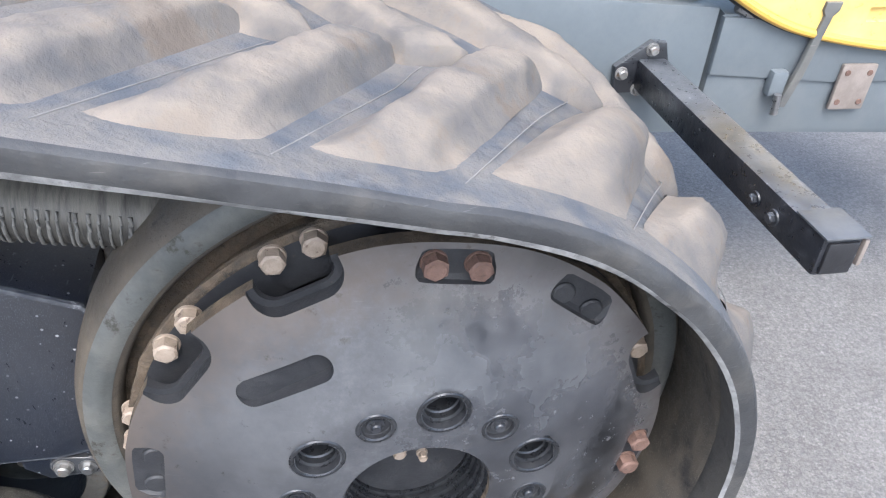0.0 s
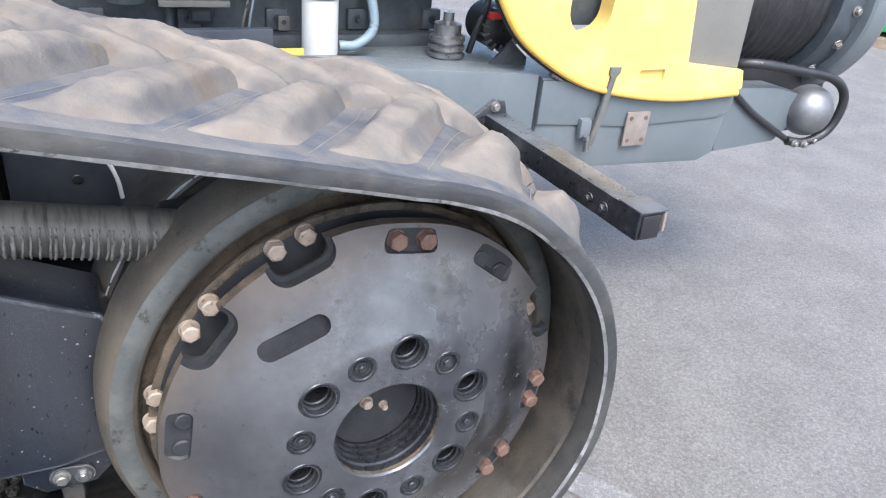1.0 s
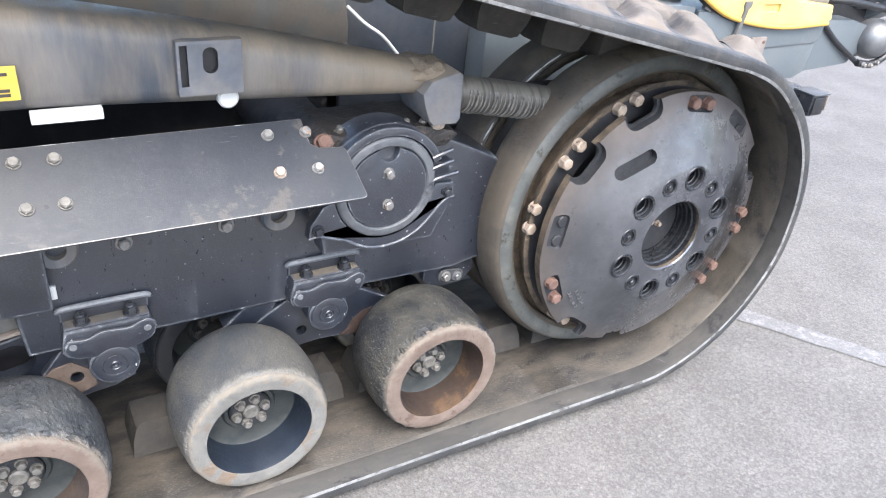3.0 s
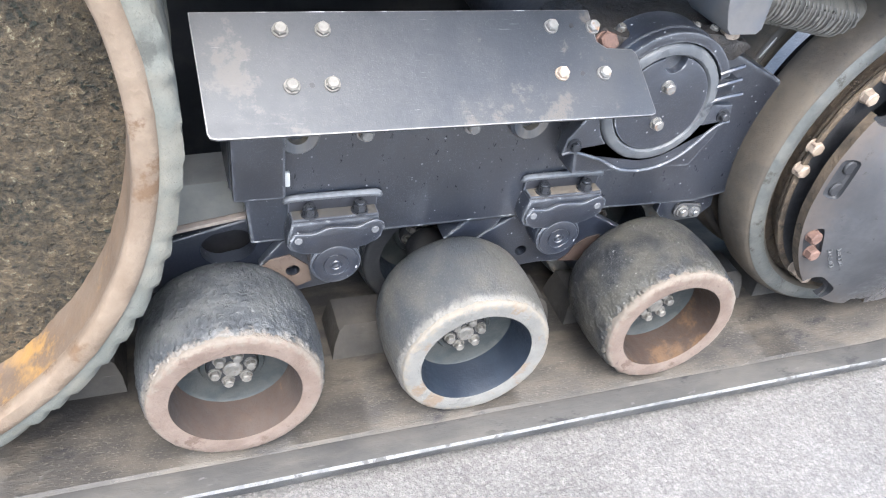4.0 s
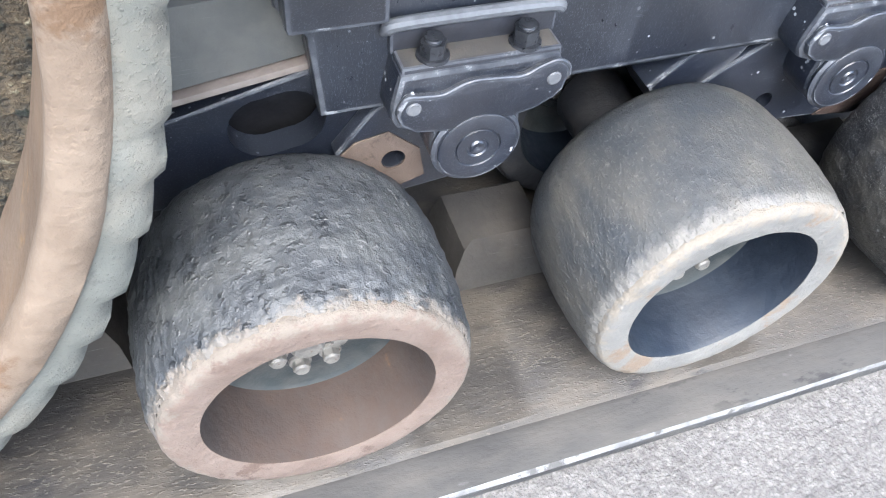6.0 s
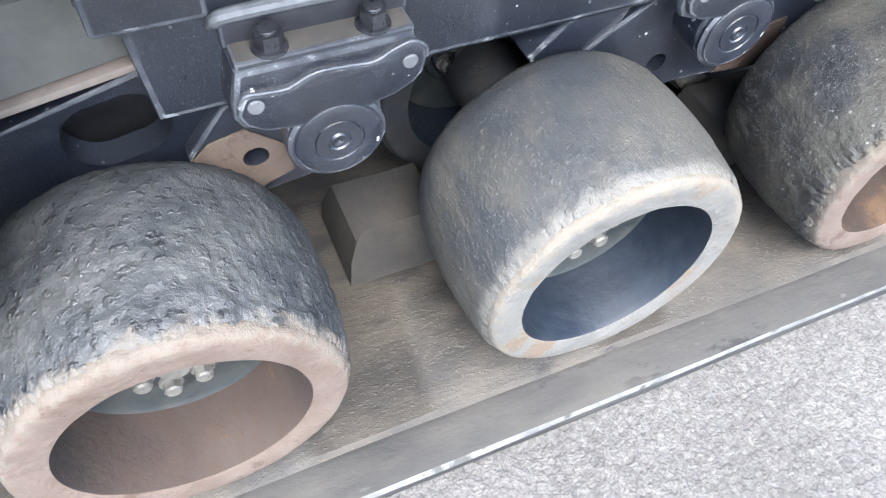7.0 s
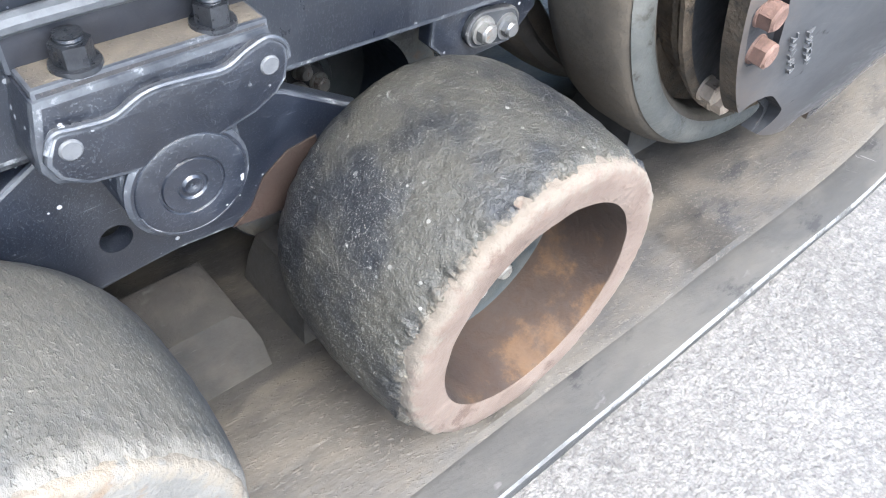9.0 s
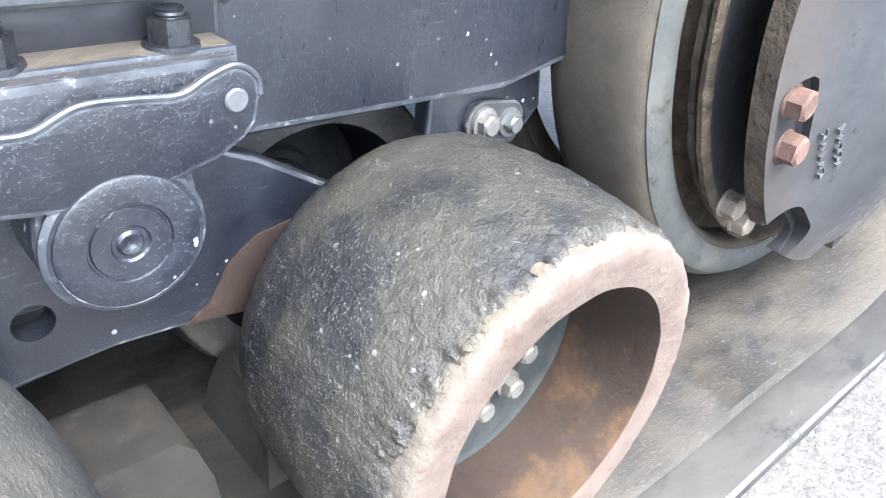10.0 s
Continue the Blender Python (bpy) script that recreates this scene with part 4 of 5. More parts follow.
hubp = part("hub", lathe([(0.1175, -0.09), (0.1165, -0.075), (0.112, -0.072), (0.112, -0.06125), (0.1155, -0.0596), (0.1155, -0.05575), (0.109, -0.05355), (0.109, -0.04365), (0.113, -0.042), (0.113, -0.03815), (0.106, -0.03595), (0.106, -0.02715), (0.11, -0.0255), (0.11, -0.02165), (0.104, -0.01945), (0.104, -0.01175), (0.03, -0.00625), (0.03, 0.11), (0.16, 0.11), (0.16, -0.078), (0.125, -0.08)], IX, IZ, 72), M_hub, idler, "stepped steel bearing housing", 25)
part("hub_plate", disc(0.105, -0.014, 0.01, IX, IZ, 40, 0.003), M_grimeshade, hubp)
for x, z, r in ((-0.018, 0.014, 0.015), (0.022, -0.003, 0.010)):
    part("stud", hexbolt((IX + x, -0.014, IZ + z), (0, -1, 0), r * 0.8, 0.010, r, 20), M_zinc if r < 0.01 else M_goldbolt, hubp)

# ---- drive wheel ----
drive = thing("drive_wheel", (DX, YC, DZ - DR), "huge drive wheel with scalloped grey tyre and muddy dish", "wheel")


def scallop(k, a):
    c, sn = math.cos(a), math.sin(a)
    w = 0.002 * rnd((c * 18, sn * 18, k)) + 0.001 * rnd((c * 70, sn * 70, k))
    if k in (1, 2):
        t = (math.degrees(a) * 74 / 360 + 0.5 * rnd((c * 9, sn * 9, 2))) % 1.0
        return (-0.013 * t ** 2 * (0.6 + 0.6 * rnd((c * 6, sn * 6, 8))) + w, 0.004 * t + 0.5 * w)
    return w * 0.4, 0


part("tyre", lathe([(0.806, -0.054), (0.838, -0.052), (0.851, -0.042), (0.850, 0.02), (0.848, 0.17), (0.84, 0.185), (0.77, 0.185), (0.78, -0.035)], DX, DZ, 384, wobble=scallop), M_drvtyre, drive, "grey rubber tyre with a scalloped edge", 50)
part("rim", lathe([(0.768, -0.040), (0.770, -0.056), (0.776, -0.062), (0.795, -0.063), (0.808, -0.060), (0.812, -0.053), (0.805, -0.045), (0.785, -0.03), (0.772, -0.02)], DX, DZ, 200, wobble=lambda k, a: (0.002 * rnd((math.cos(a) * 12, math.sin(a) * 12, k)), 0.001 * rnd((math.cos(a) * 7, math.sin(a) * 7, k)))), M_drvrim, drive, "peach worn lip of the steel rim", 50)
part("barrel", lathe([(0.770, -0.05), (0.768, 0.0), (0.764, 0.03), (0.762, 0.085), (0.755, 0.115), (0.79, 0.12), (0.79, -0.04)], DX, DZ, 160), M_drvbarrel, drive, "brown and orange rusty inside of the rim")
bm = bmesh.new()
prev = None
for k in range(70):
    r = 0.764 - 0.764 * k / 70
    ring = []
    for i in range(300):
        a = 2 * math.pi * i / 300
        x, z = r * math.cos(a), r * math.sin(a)
        y = 0.078 - 0.030 * max(0, 1 - r / 0.6) + 0.010 * rnd((x * 9, z * 9, 4)) + 0.007 * rnd((x * 33, z * 33, 5)) + 0.006 * rnd((x * 75, z * 75, 6))
        ring.append(bm.verts.new((DX + x, y, DZ + z)))
    if prev:
        for i in range(300):
            j = (i + 1) % 300
            bm.faces.new((prev[i], prev[j], ring[j], ring[i]))
    prev = ring
bm.faces.new(prev)
part("dish", bm, M_mud, drive, "dish caked with dry brown mud", 180)
part("inner_tyre", lathe([(0.77, 2 * YC + 0.05), (0.846, 2 * YC + 0.03), (0.850, 2 * YC - 0.17), (0.77, 2 * YC - 0.18)], DX, DZ, 96), M_drvtyre, drive)
part("axle_drum", disc(0.30, 0.10, 2 * YC, DX, DZ, 48, 0.01), M_blackrough, drive)

# ---- undercarriage frame ----
frame_ob = thing("undercarriage_frame", (-1.2, 0.28, 0.44), "black painted welded beam of the track undercarriage", "frame")
part("beam", prism([(-1.80, 0.447), (-1.10, 0.452), (-0.62, 0.440), (-0.47, 0.47), (-0.42, 0.62), (-0.50, 0.80), (-0.72, 0.90), (-1.0, 0.90), (-1.83, 0.88), (-1.84, 0.60), (-1.81, 0.56)], 0.185, 0.36, 0.008), NAVY, frame_ob)
part("end_block", box(-1.835, -1.727, 0.150, 0.20, 0.590, 0.86, 0.006), BLACK, frame_ob)
part("tag", box(-1.729, -1.714, 0.176, 0.190, 0.602, 0.638, 0.002), M_white, frame_ob, "small pale tag")
# round pivot housing
PX, PZ = -0.910, 0.806
hs = part("pivot_housing", prism([*arc(PX, PZ, 0.172, 15, 168, 18), (PX - 0.185, 0.74), (PX - 0.165, 0.62), (PX + 0.16, 0.615), (PX + 0.205, 0.70), (PX + 0.205, 0.85)], 0.112, 0.20, 0.008), BLACK, frame_ob)
part("ring", lathe([(0.116, 0.100), (0.117, 0.092), (0.121, 0.088), (0.137, 0.088), (0.142, 0.092), (0.144, 0.100), (0.144, 0.125), (0.116, 0.125)], PX, PZ, 96, wobble=lambda k, a: (0.0012 * rnd((math.cos(a) * 9, math.sin(a) * 9, k)), 0)), M_pivotring, hs, "flat ring with a worn grey face", 40)
part("upper_clamp", prism(arc(PX, PZ, 0.170, 22, 160, 26) + arc(PX, PZ, 0.147, 160, 22, 26), 0.090, 0.125, 0.004), BLACK, hs, "dark half clamp over the ring")
part("cover", prism([(x, z) for x, z in arc(PX, PZ, 0.1145, 76, -256, 46)] + arc(PX, PZ + 0.104, 0.027, 180, 360, 10), 0.090, 0.13, 0.003), BLACK, hs, "round black cover with a notch")
part("notch_back", disc(0.030, 0.118, 0.126, PX, PZ + 0.104, 20, 0.001), M_blackrough, hs)
for x, z in ((PX - 0.001, 0.851), (PX + 0.001, 0.760)):
    part("bolt", hexbolt((x, 0.090, z), (0, -1, 0), 0.0135, 0.011, 0.0155, 8), M_zinc, hs)
# lower clamp: a wavy worn edge that ends in bolted ears
wave = spline([(PX - 0.215, 0.098, PZ - 0.118), (PX - 0.190, 0.096, PZ - 0.112), (PX - 0.165, 0.095, PZ - 0.120), *[(PX + 0.178 * math.cos(radians(a)), 0.095, PZ + 0.178 * math.sin(radians(a))) for a in (-128, -110, -92, -74, -56, -40)], (PX + 0.165, 0.095, PZ - 0.080), (PX + 0.190, 0.096, PZ - 0.062), (PX + 0.212, 0.098, PZ - 0.060)], 6)
part("lower_clamp", prism([(p.x, p.z) for p in wave] + [(PX + 0.205, PZ - 0.015), (PX + 0.150, PZ - 0.012), *arc(PX, PZ, 0.146, -8, -172, 24), (PX - 0.175, PZ - 0.03), (PX - 0.21, PZ - 0.08)], 0.097, 0.13, 0.004), BLACK, hs, "dark lower half of the clamp")
part("worn_edge", tube(wave, 0.0042, 8), M_edgewear, hs, "worn pale edge of the clamp")
for x, z in ((PX - 0.190, PZ - 0.095), (PX + 0.186, PZ - 0.040)):
    part("clamp_bolt", hexbolt((x, 0.097, z), (0, -1, 0), 0.012, 0.010, 0.017, x * 60), M_blackbolt, hs)
for z, x1 in ((PZ + 0.078, 0.190), (PZ + 0.045, 0.196), (PZ + 0.008, 0.215)):
    part("clamp_rib", tube(spline([(PX + 0.130, 0.094, z - 0.010), (PX + 0.158, 0.092, z), (PX + x1, 0.096, z + 0.006)], 5), 0.0065, 8), BLACK, hs)
for x, y, z in ((-1.555, 0.183, 0.722), (-1.313, 0.183, 0.724)):
    part("bolt", hexbolt((x, y, z), (0, -1, 0), 0.015, 0.013, 0.021, x * 50), M_zinc, frame_ob)
part("port", lathe([(0.022, 0.165), (0.042, 0.162), (0.048, 0.17), (0.048, 0.19), (0.022, 0.19)], -1.18, 0.735, 36), M_tube, frame_ob)
part("port", lathe([(0.022, 0.165), (0.042, 0.162), (0.048, 0.17), (0.048, 0.19), (0.022, 0.19)], -1.70, 0.735, 36), M_tube, frame_ob)
bm = prism([(-1.12, 0.88), (-0.72, 0.88), (-0.68, 0.915), (-0.74, 0.945), (-0.86, 0.955), (-0.98, 0.948), (-1.06, 0.955), (-1.13, 0.93)], 0.135, 0.34, 0.008)
bmesh.ops.subdivide_edges(bm, edges=[e for e in bm.edges if e.calc_length() > 0.05], cuts=5, use_grid_fill=True)
for v in bm.verts:
    v.co += Vector((0, -0.006, 0.010)) * rnd(v.co, 22)
part("top_clutter", bm, M_clutter, frame_ob, "greasy lumpy ledge over the pivot")
for x, z, r in ((-1.02, 0.945, 0.010), (-0.93, 0.952, 0.012), (-0.83, 0.945, 0.009), (-0.78, 0.94, 0.011)):
    part("stud", hexbolt((x, 0.165, z), (0, -0.3, 1), r, 0.012, r * 1.4, x * 70), M_hubnut, frame_ob)
part("rusty_bolt", hexbolt((-1.083, 0.112, 0.945), (0, -0.8, 0.6), 0.021, 0.016, 0.025, 12), M_rustbolt, frame_ob)
lug = part("lug", prism([(-0.70, 0.45), (-0.53, 0.45), (-0.52, 0.395), (-0.56, 0.355), (-0.66, 0.352), (-0.70, 0.39)], 0.214, 0.239, 0.004), BLACK, frame_ob)
part("ear_plate", prism([*arc(-0.626, 0.396, 0.025, 90, 270, 10), *arc(-0.584, 0.390, 0.025, -90, 90, 10)], 0.204, 0.214, 0.003), GUARD, lug, "worn grey oval washer plate")
part("nut", hexbolt((-0.626, 0.204, 0.396), (0, -1, 0), 0.014, 0.010, 0.019, 10), M_zinc, lug)
part("nut", hexbolt((-0.584, 0.204, 0.389), (0, -1, 0), 0.012, 0.008, 0.018, 30), M_silver, lug)
# bar from the drive side and ringed bracket
part("cross_bar", prism([(-2.32, 0.425), (-1.792, 0.513), (-1.792, 0.60), (-2.32, 0.575)], 0.222, 0.34, 0.006), M_bar, frame_ob, "grey dusty bar")
part("bar_lip", prism([(-2.32, 0.414), (-1.787, 0.503), (-1.787, 0.513), (-2.32, 0.424)], 0.210, 0.232, 0.003), M_tanplate, frame_ob, "tan worn lip of the bar")
br = part("eye_bracket", prism([(-2.10, 0.33), (-2.06, 0.425), (-1.95, 0.452), (-1.772, 0.498), (-1.752, 0.494), (-1.735, 0.45), (-1.70, 0.37), (-1.77, 0.31), (-1.90, 0.295), (-2.02, 0.30)], 0.222, 0.262, 0.005), BLACK, frame_ob, "glossy black bracket with a large oval eye")
carve(br, prism([*arc(-1.832, 0.418, 0.046, -90, 90, 12), *arc(-1.862, 0.412, 0.046, 90, 270, 12)], 0.15, 0.35, 0))
# added black sheet that stands for the shade inside the eye
part("eye_shade_sheet", box(-1.99, -1.74, 0.30, 0.32, 0.33, 0.49, 0.004), M_rubberblack, frame_ob)


def pivot_cap(x, up):
    """A bolted bearing cap of a wheel arm: ledge with two nuts, wavy rib, side bosses and the pin's end."""
    ob = thing("bearing_cap", (x, 0.176, 0.34 + up), "black cast bearing cap with two nuts and a wavy rib", "bearing cap", "bearing caps under the beam")
    L, R = x - 0.100, x + 0.098

    def set_in(b):
        bmesh.ops.translate(b, verts=b.verts, vec=(0, 0.016, up))
        return b
    part("ledge", set_in(box(L + 0.002, R - 0.002, 0.126, 0.205, 0.496, 0.526, 0.0035)), [M_ledge if x > -1.3 else M_ledgegrey, M_edgewear], ob, "dusty ledge under the nuts")
    part("back_plate", set_in(box(L - 0.002, R + 0.002, 0.160, 0.182, 0.520, 0.560, 0.004)), [M_ledgegrey, M_edgewear], ob, "grimy upright plate")
    part("back_bar", set_in(tube(spline([(L - 0.010, 0.164, 0.547), (L - 0.003, 0.161, 0.556), (L + 0.014, 0.160, 0.560), (x, 0.160, 0.561), (R - 0.014, 0.160, 0.560), (R + 0.003, 0.161, 0.556), (R + 0.010, 0.164, 0.547)], 5), [0.004, 0.005, 0.006, 0.007] + [0.0082] * 23 + [0.007, 0.006, 0.005, 0.004], 10)), M_capbar, ob, "rounded bar with a bare worn edge")
    outline = [(L, 0.519), (R - 0.004, 0.521), (R + 0.006, 0.49), (R + 0.004, 0.468), (R - 0.004, 0.456), (x + 0.072, 0.446), (x + 0.055, 0.440), (x + 0.057, 0.41), *arc(x, 0.400, 0.058, -4, -176, 20), (x - 0.058, 0.41), (x - 0.056, 0.430), (x - 0.080, 0.434), (L - 0.002, 0.443), (L - 0.010, 0.458), (L - 0.008, 0.480)]
    part("body", set_in(prism(outline, 0.122, 0.200, 0.007)), BLACK, ob)
    line = spline([(x - 0.103, 0, 0.480), (x - 0.094, 0, 0.494), (x - 0.076, 0, 0.493), (x - 0.050, 0, 0.492), (x - 0.020, 0, 0.504), (x + 0.016, 0, 0.503), (x + 0.046, 0, 0.501), (x + 0.068, 0, 0.511), (x + 0.088, 0, 0.516), (x + 0.103, 0, 0.506), (x + 0.106, 0, 0.492)], 6)
    face = [(p.x, p.z) for p in line] + [(x + 0.102, 0.472), (R - 0.006, 0.460), (x + 0.070, 0.448), (x + 0.050, 0.443), (x + 0.030, 0.437), (x - 0.040, 0.434), (x - 0.080, 0.440), (L + 0.000, 0.454), (L - 0.006, 0.470)]
    part("face_plate", set_in(prism(face, 0.113, 0.124, 0.004)), BLACK, ob)
    part("rib", set_in(tube([(p.x, 0.1145, p.z) for p in line], 0.0026, 8)), M_edgewear, ob, "wavy raised rib")
    for bx, bz in ((x - 0.086, 0.478), (x + 0.086, 0.491)):
        part("plug", set_in(disc(0.0092, 0.1105, 0.118, bx, bz, 24, 0.0015)), M_plug, ob, "pale round plug")
    part("lobe", set_in(disc(0.0590, 0.1135, 0.124, x, 0.400, 48, 0.004)), BLACK, ob, "round lobe round the pin end")
    part("pin_end", set_in(lathe([(0.002, 0.1125), (0.005, 0.111), (0.008, 0.1105), (0.010, 0.1130), (0.013, 0.1130), (0.0145, 0.1110), (0.0275, 0.1110), (0.0285, 0.1130), (0.0300, 0.1130), (0.031, 0.111), (0.0495, 0.111), (0.0515, 0.112), (0.0525, 0.114), (0.0525, 0.125), (0.002, 0.125)], x, 0.400, 56)), BLACK, ob, "round pin end with worn ring edges")
    part("pin_edge", set_in(tube([(x + 0.0515 * math.cos(radians(a)), 0.1125, 0.400 + 0.0515 * math.sin(radians(a))) for a in range(195, 316, 6)], 0.0009, 6)), M_edgewear, ob, "scuffed pale edge of the pin end")
    for bx in (x - 0.057, x + 0.055):
        nut = part("nut", set_in(hexbolt((bx, 0.143, 0.525), (0, 0, 1), 0.0155, 0.017, 0.020, bx * 90, dome=False)), M_blackbolt, ob)
        part("thread", set_in(tube([(bx, 0.143, 0.541 + 0.0018 * i) for i in range(7)], [0.0098 if i % 2 else 0.0108 for i in range(7)], 12)), M_blackbolt, nut)
    return ob


def wheel_arm(x, front):
    """The curved arm plate behind the wheels, with one bare end and a round hole."""
    ob = thing("wheel_arm", (x, 0.22, 0.27), "black curved steel wheel arm with a hole and bare rusty end" if front else "black curved steel wheel arm with a bare pinkish end", "wheel arm", "arms of the mid wheels")
    low = [(x - 0.26, 0.245), (x - 0.16, 0.262), (x - 0.08, 0.270), (x, 0.276), (x + 0.07, 0.271), (x + 0.13, 0.262), (x + 0.22, 0.25)]
    hx, hz = (-0.058, 0.325) if front else (-0.088, 0.348)
    top = [(x + 0.24, 0.36), (x + 0.14, 0.42), (x + 0.05, 0.46), (x - 0.08, 0.455), (x - 0.17, 0.40), (x - 0.24, 0.345)]
    if not front:
        low, top = [(x - 0.15, 0.30), (x - 0.08, 0.280), (x, 0.290), (x + 0.05, 0.31)], [(x + 0.065, 0.42), (x + 0.05, 0.46), (x - 0.08, 0.455), (x - 0.115, 0.435), (x - 0.165, 0.37)]
    pl = part("plate", prism(low + top, 0.196, 0.222, 0.004), BLACK, ob)
    carve(pl, disc(0.0165, 0.15, 0.28, x + hx, hz, 24, 0.001))
    if front:
        part("bare_end", prism([(x + 0.062, 0.274), (x + 0.13, 0.266), (x + 0.175, 0.30), (x + 0.172, 0.352), (x + 0.135, 0.347), (x + 0.104, 0.325), (x + 0.085, 0.29)], 0.1925, 0.1955, 0.001), M_barerust, ob, "bare rusty patch of steel")
    else:
        be = part("bare_end", prism([(x - 0.165, 0.365), (x - 0.14, 0.388), (x - 0.095, 0.398), (x - 0.052, 0.360), (x - 0.043, 0.31), (x - 0.09, 0.292)], 0.1925, 0.1955, 0.001), M_bare, ob, "bare pinkish patch of steel")
        carve(be, disc(0.0165, 0.15, 0.28, x + hx, hz, 24, 0.001))
    if front:
        part("web", prism([(x - 0.24, 0.33), (x - 0.14, 0.42), (x - 0.10, 0.50), (x - 0.16, 0.50), (x - 0.28, 0.39)], 0.20, 0.30, 0.005), BLACK, ob)
    part("axle", disc(0.06, 0.10, 0.36, x - 0.26, 0.243, 28, 0.004), M_blackrough, ob)
    return ob


for x, up in ((-1.618, 0.010), (-1.051, 0.014)):
    pivot_cap(x, up)
    wheel_arm(x, x > -1.3)

# ---- guard sheet ----
guard = thing("guard_sheet", (-1.45, 0.04, 0.845), "sloping grey steel guard sheet with rows of bolts", "guard")


def on_guard(x, k):
    """A place on the slope: k is 0 at its lower edge and 1 at its upper."""
    return Vector((x, -0.063 + 0.179 * k, 0.876 + 0.139 * k))


bm = bmesh.new()
gn = Vector((0, -0.613, 0.790))
outline = [(-1.884, 0.05), (-1.880, 0.015), (-1.868, 0.0), (-1.050, 0.0), (-1.040, 0.012), (-1.038, 0.04), (-1.052, 0.57), (-1.060, 0.62), (-1.118, 0.64), (-1.136, 0.70), (-1.140, 1.0), (-1.892, 1.0)]
lo = [bm.verts.new(on_guard(x, k)) for x, k in outline]
f = bm.faces.new(lo)
r = bmesh.ops.extrude_face_region(bm, geom=[f])
bmesh.ops.translate(bm, verts=[v for v in r["geom"] if isinstance(v, bmesh.types.BMVert)], vec=gn * -0.008)
bmesh.ops.recalc_face_normals(bm, faces=bm.faces)
bmesh.ops.bevel(bm, geom=[e for e in bm.edges if e.calc_face_angle(0) > 1.2], offset=0.0022, segments=2, profile=0.6, affect="EDGES", material=1)
part("sheet", bm, GUARD, guard)
for x, k, mat in ((-1.738, 0.385, M_paintbolt), (-1.669, 0.39, M_paintbolt), (-1.227, 0.41, M_goldbolt), (-1.137, 0.40, M_zinc), (-1.230, 0.84, M_zinc), (-1.140, 0.83, M_zinc), (-1.745, 0.84, M_paintbolt), (-1.672, 0.84, M_paintbolt)):
    part("bolt", hexbolt(on_guard(x, k), gn, 0.0125, 0.007, 0.0145, x * 77), mat, guard)
for x, k in ((-1.182, 0.41), (-1.185, 0.85), (-1.704, 0.39)):
    part("hole", tube([on_guard(x, k) + gn * v for v in (-0.002, 0.0006)], 0.005, 14), M_rubberblack, guard)
part("bracket", prism([(-1.80, 0.86), (-1.10, 0.86), (-1.10, 0.95), (-1.80, 0.95)], 0.125, 0.19, 0.004), M_blackrough, guard)

# ---- tensioning arm ----
arm = thing("tension_arm", (-1.4, 0.2, 1.0), "dark tapered track tension arm under tan dust", "tension arm")
bm = bmesh.new()
prev = None
for i in range(25):
    t = i / 24
    x = -2.15 + 1.40 * t
    top, low = 1.335 - 0.205 * t ** 1.5 - 0.03 * t, 1.075 - 0.055 * max(0, (t - 0.35) / 0.65)
    cz, h, w = (top + low) / 2, (top - low) / 2, 0.105 - 0.045 * t
    ring = []
    for k in range(20):
        a = 2 * math.pi * k / 20
        c, sn = math.cos(a), math.sin(a)
        e = 0.55 if t < 0.4 else 0.55 + 0.4 * (t - 0.4) / 0.6
        ring.append(bm.verts.new((x, 0.205 - w * math.copysign(abs(c) ** e, c), cz + h * math.copysign(abs(sn) ** e, sn))))
    if prev:
        for k in range(20):
            bm.faces.new((prev[k], prev[(k + 1) % 20], ring[(k + 1) % 20], ring[k]))
    else:
        bm.faces.new(ring)
    prev = ring
bm.faces.new(prev)
body = part("body", bm, M_tube, arm)
pl = part("slot_plate", box(-1.415, -1.275, 0.100, 0.128, 1.095, 1.215, 0.006), [M_collar, M_rubberblack], arm, "grey plate with two dark slots")
for f in pl.data.polygons:
    f.material_index = 0
c = box(-1.408, -1.392, 0.05, 0.112, 1.118, 1.206, 0)
prism([*arc(-1.345, 1.185, 0.016, 0, 180, 8), *arc(-1.345, 1.160, 0.016, 180, 360, 8)], 0.05, 0.116, 0, c)
# shallow slots: their deep shade is put in as black faces
for f in c.faces:
    f.material_index = 1
carve(pl, c)
part("plug", disc(0.024, 0.128, 0.16, -1.303, 1.074, 28, 0.005), M_white, arm, "white round plug")
part("strip", box(-1.70, -1.565, 0.115, 0.14, 1.058, 1.082, 0.003), M_white, arm, "pale strip under the arm")
lab = part("label_plate", box(-1.848, -1.709, 0.094, 0.098, 1.120, 1.187, 0.001), M_label, arm, "yellow warning label")
for z in (1.172, 1.140, 1.131):
    part("print_bar", box(-1.80, -1.725, 0.0925, 0.0938, z - 0.003, z + 0.003, 0), M_ink, lab)
part("pictogram", prism(arc(-1.826, 1.152, 0.015, 0, 330, 11), 0.0925, 0.0938, 0), M_ink, lab)
part("collar", prism([(-0.815, 1.045), (-0.790, 1.078), (-0.712, 1.098), (-0.697, 1.088), (-0.694, 0.968), (-0.706, 0.955), (-0.775, 0.955), (-0.790, 0.970), (-0.806, 1.012)], 0.112, 0.28, 0.010), M_collar, arm, "grey clamp collar")
bm = bmesh.new()
bmesh.ops.create_icosphere(bm, subdivisions=4, radius=1.0)
for v in bm.verts:
    v.co = Vector((-0.785 + 0.082 * v.co.x, 0.205 + 0.076 * v.co.y, 1.085 + 0.030 * v.co.z)) + Vector((0, 0, 0.010 * rnd(v.co, 2.5) + 0.005 * rnd(v.co, 7.0)))
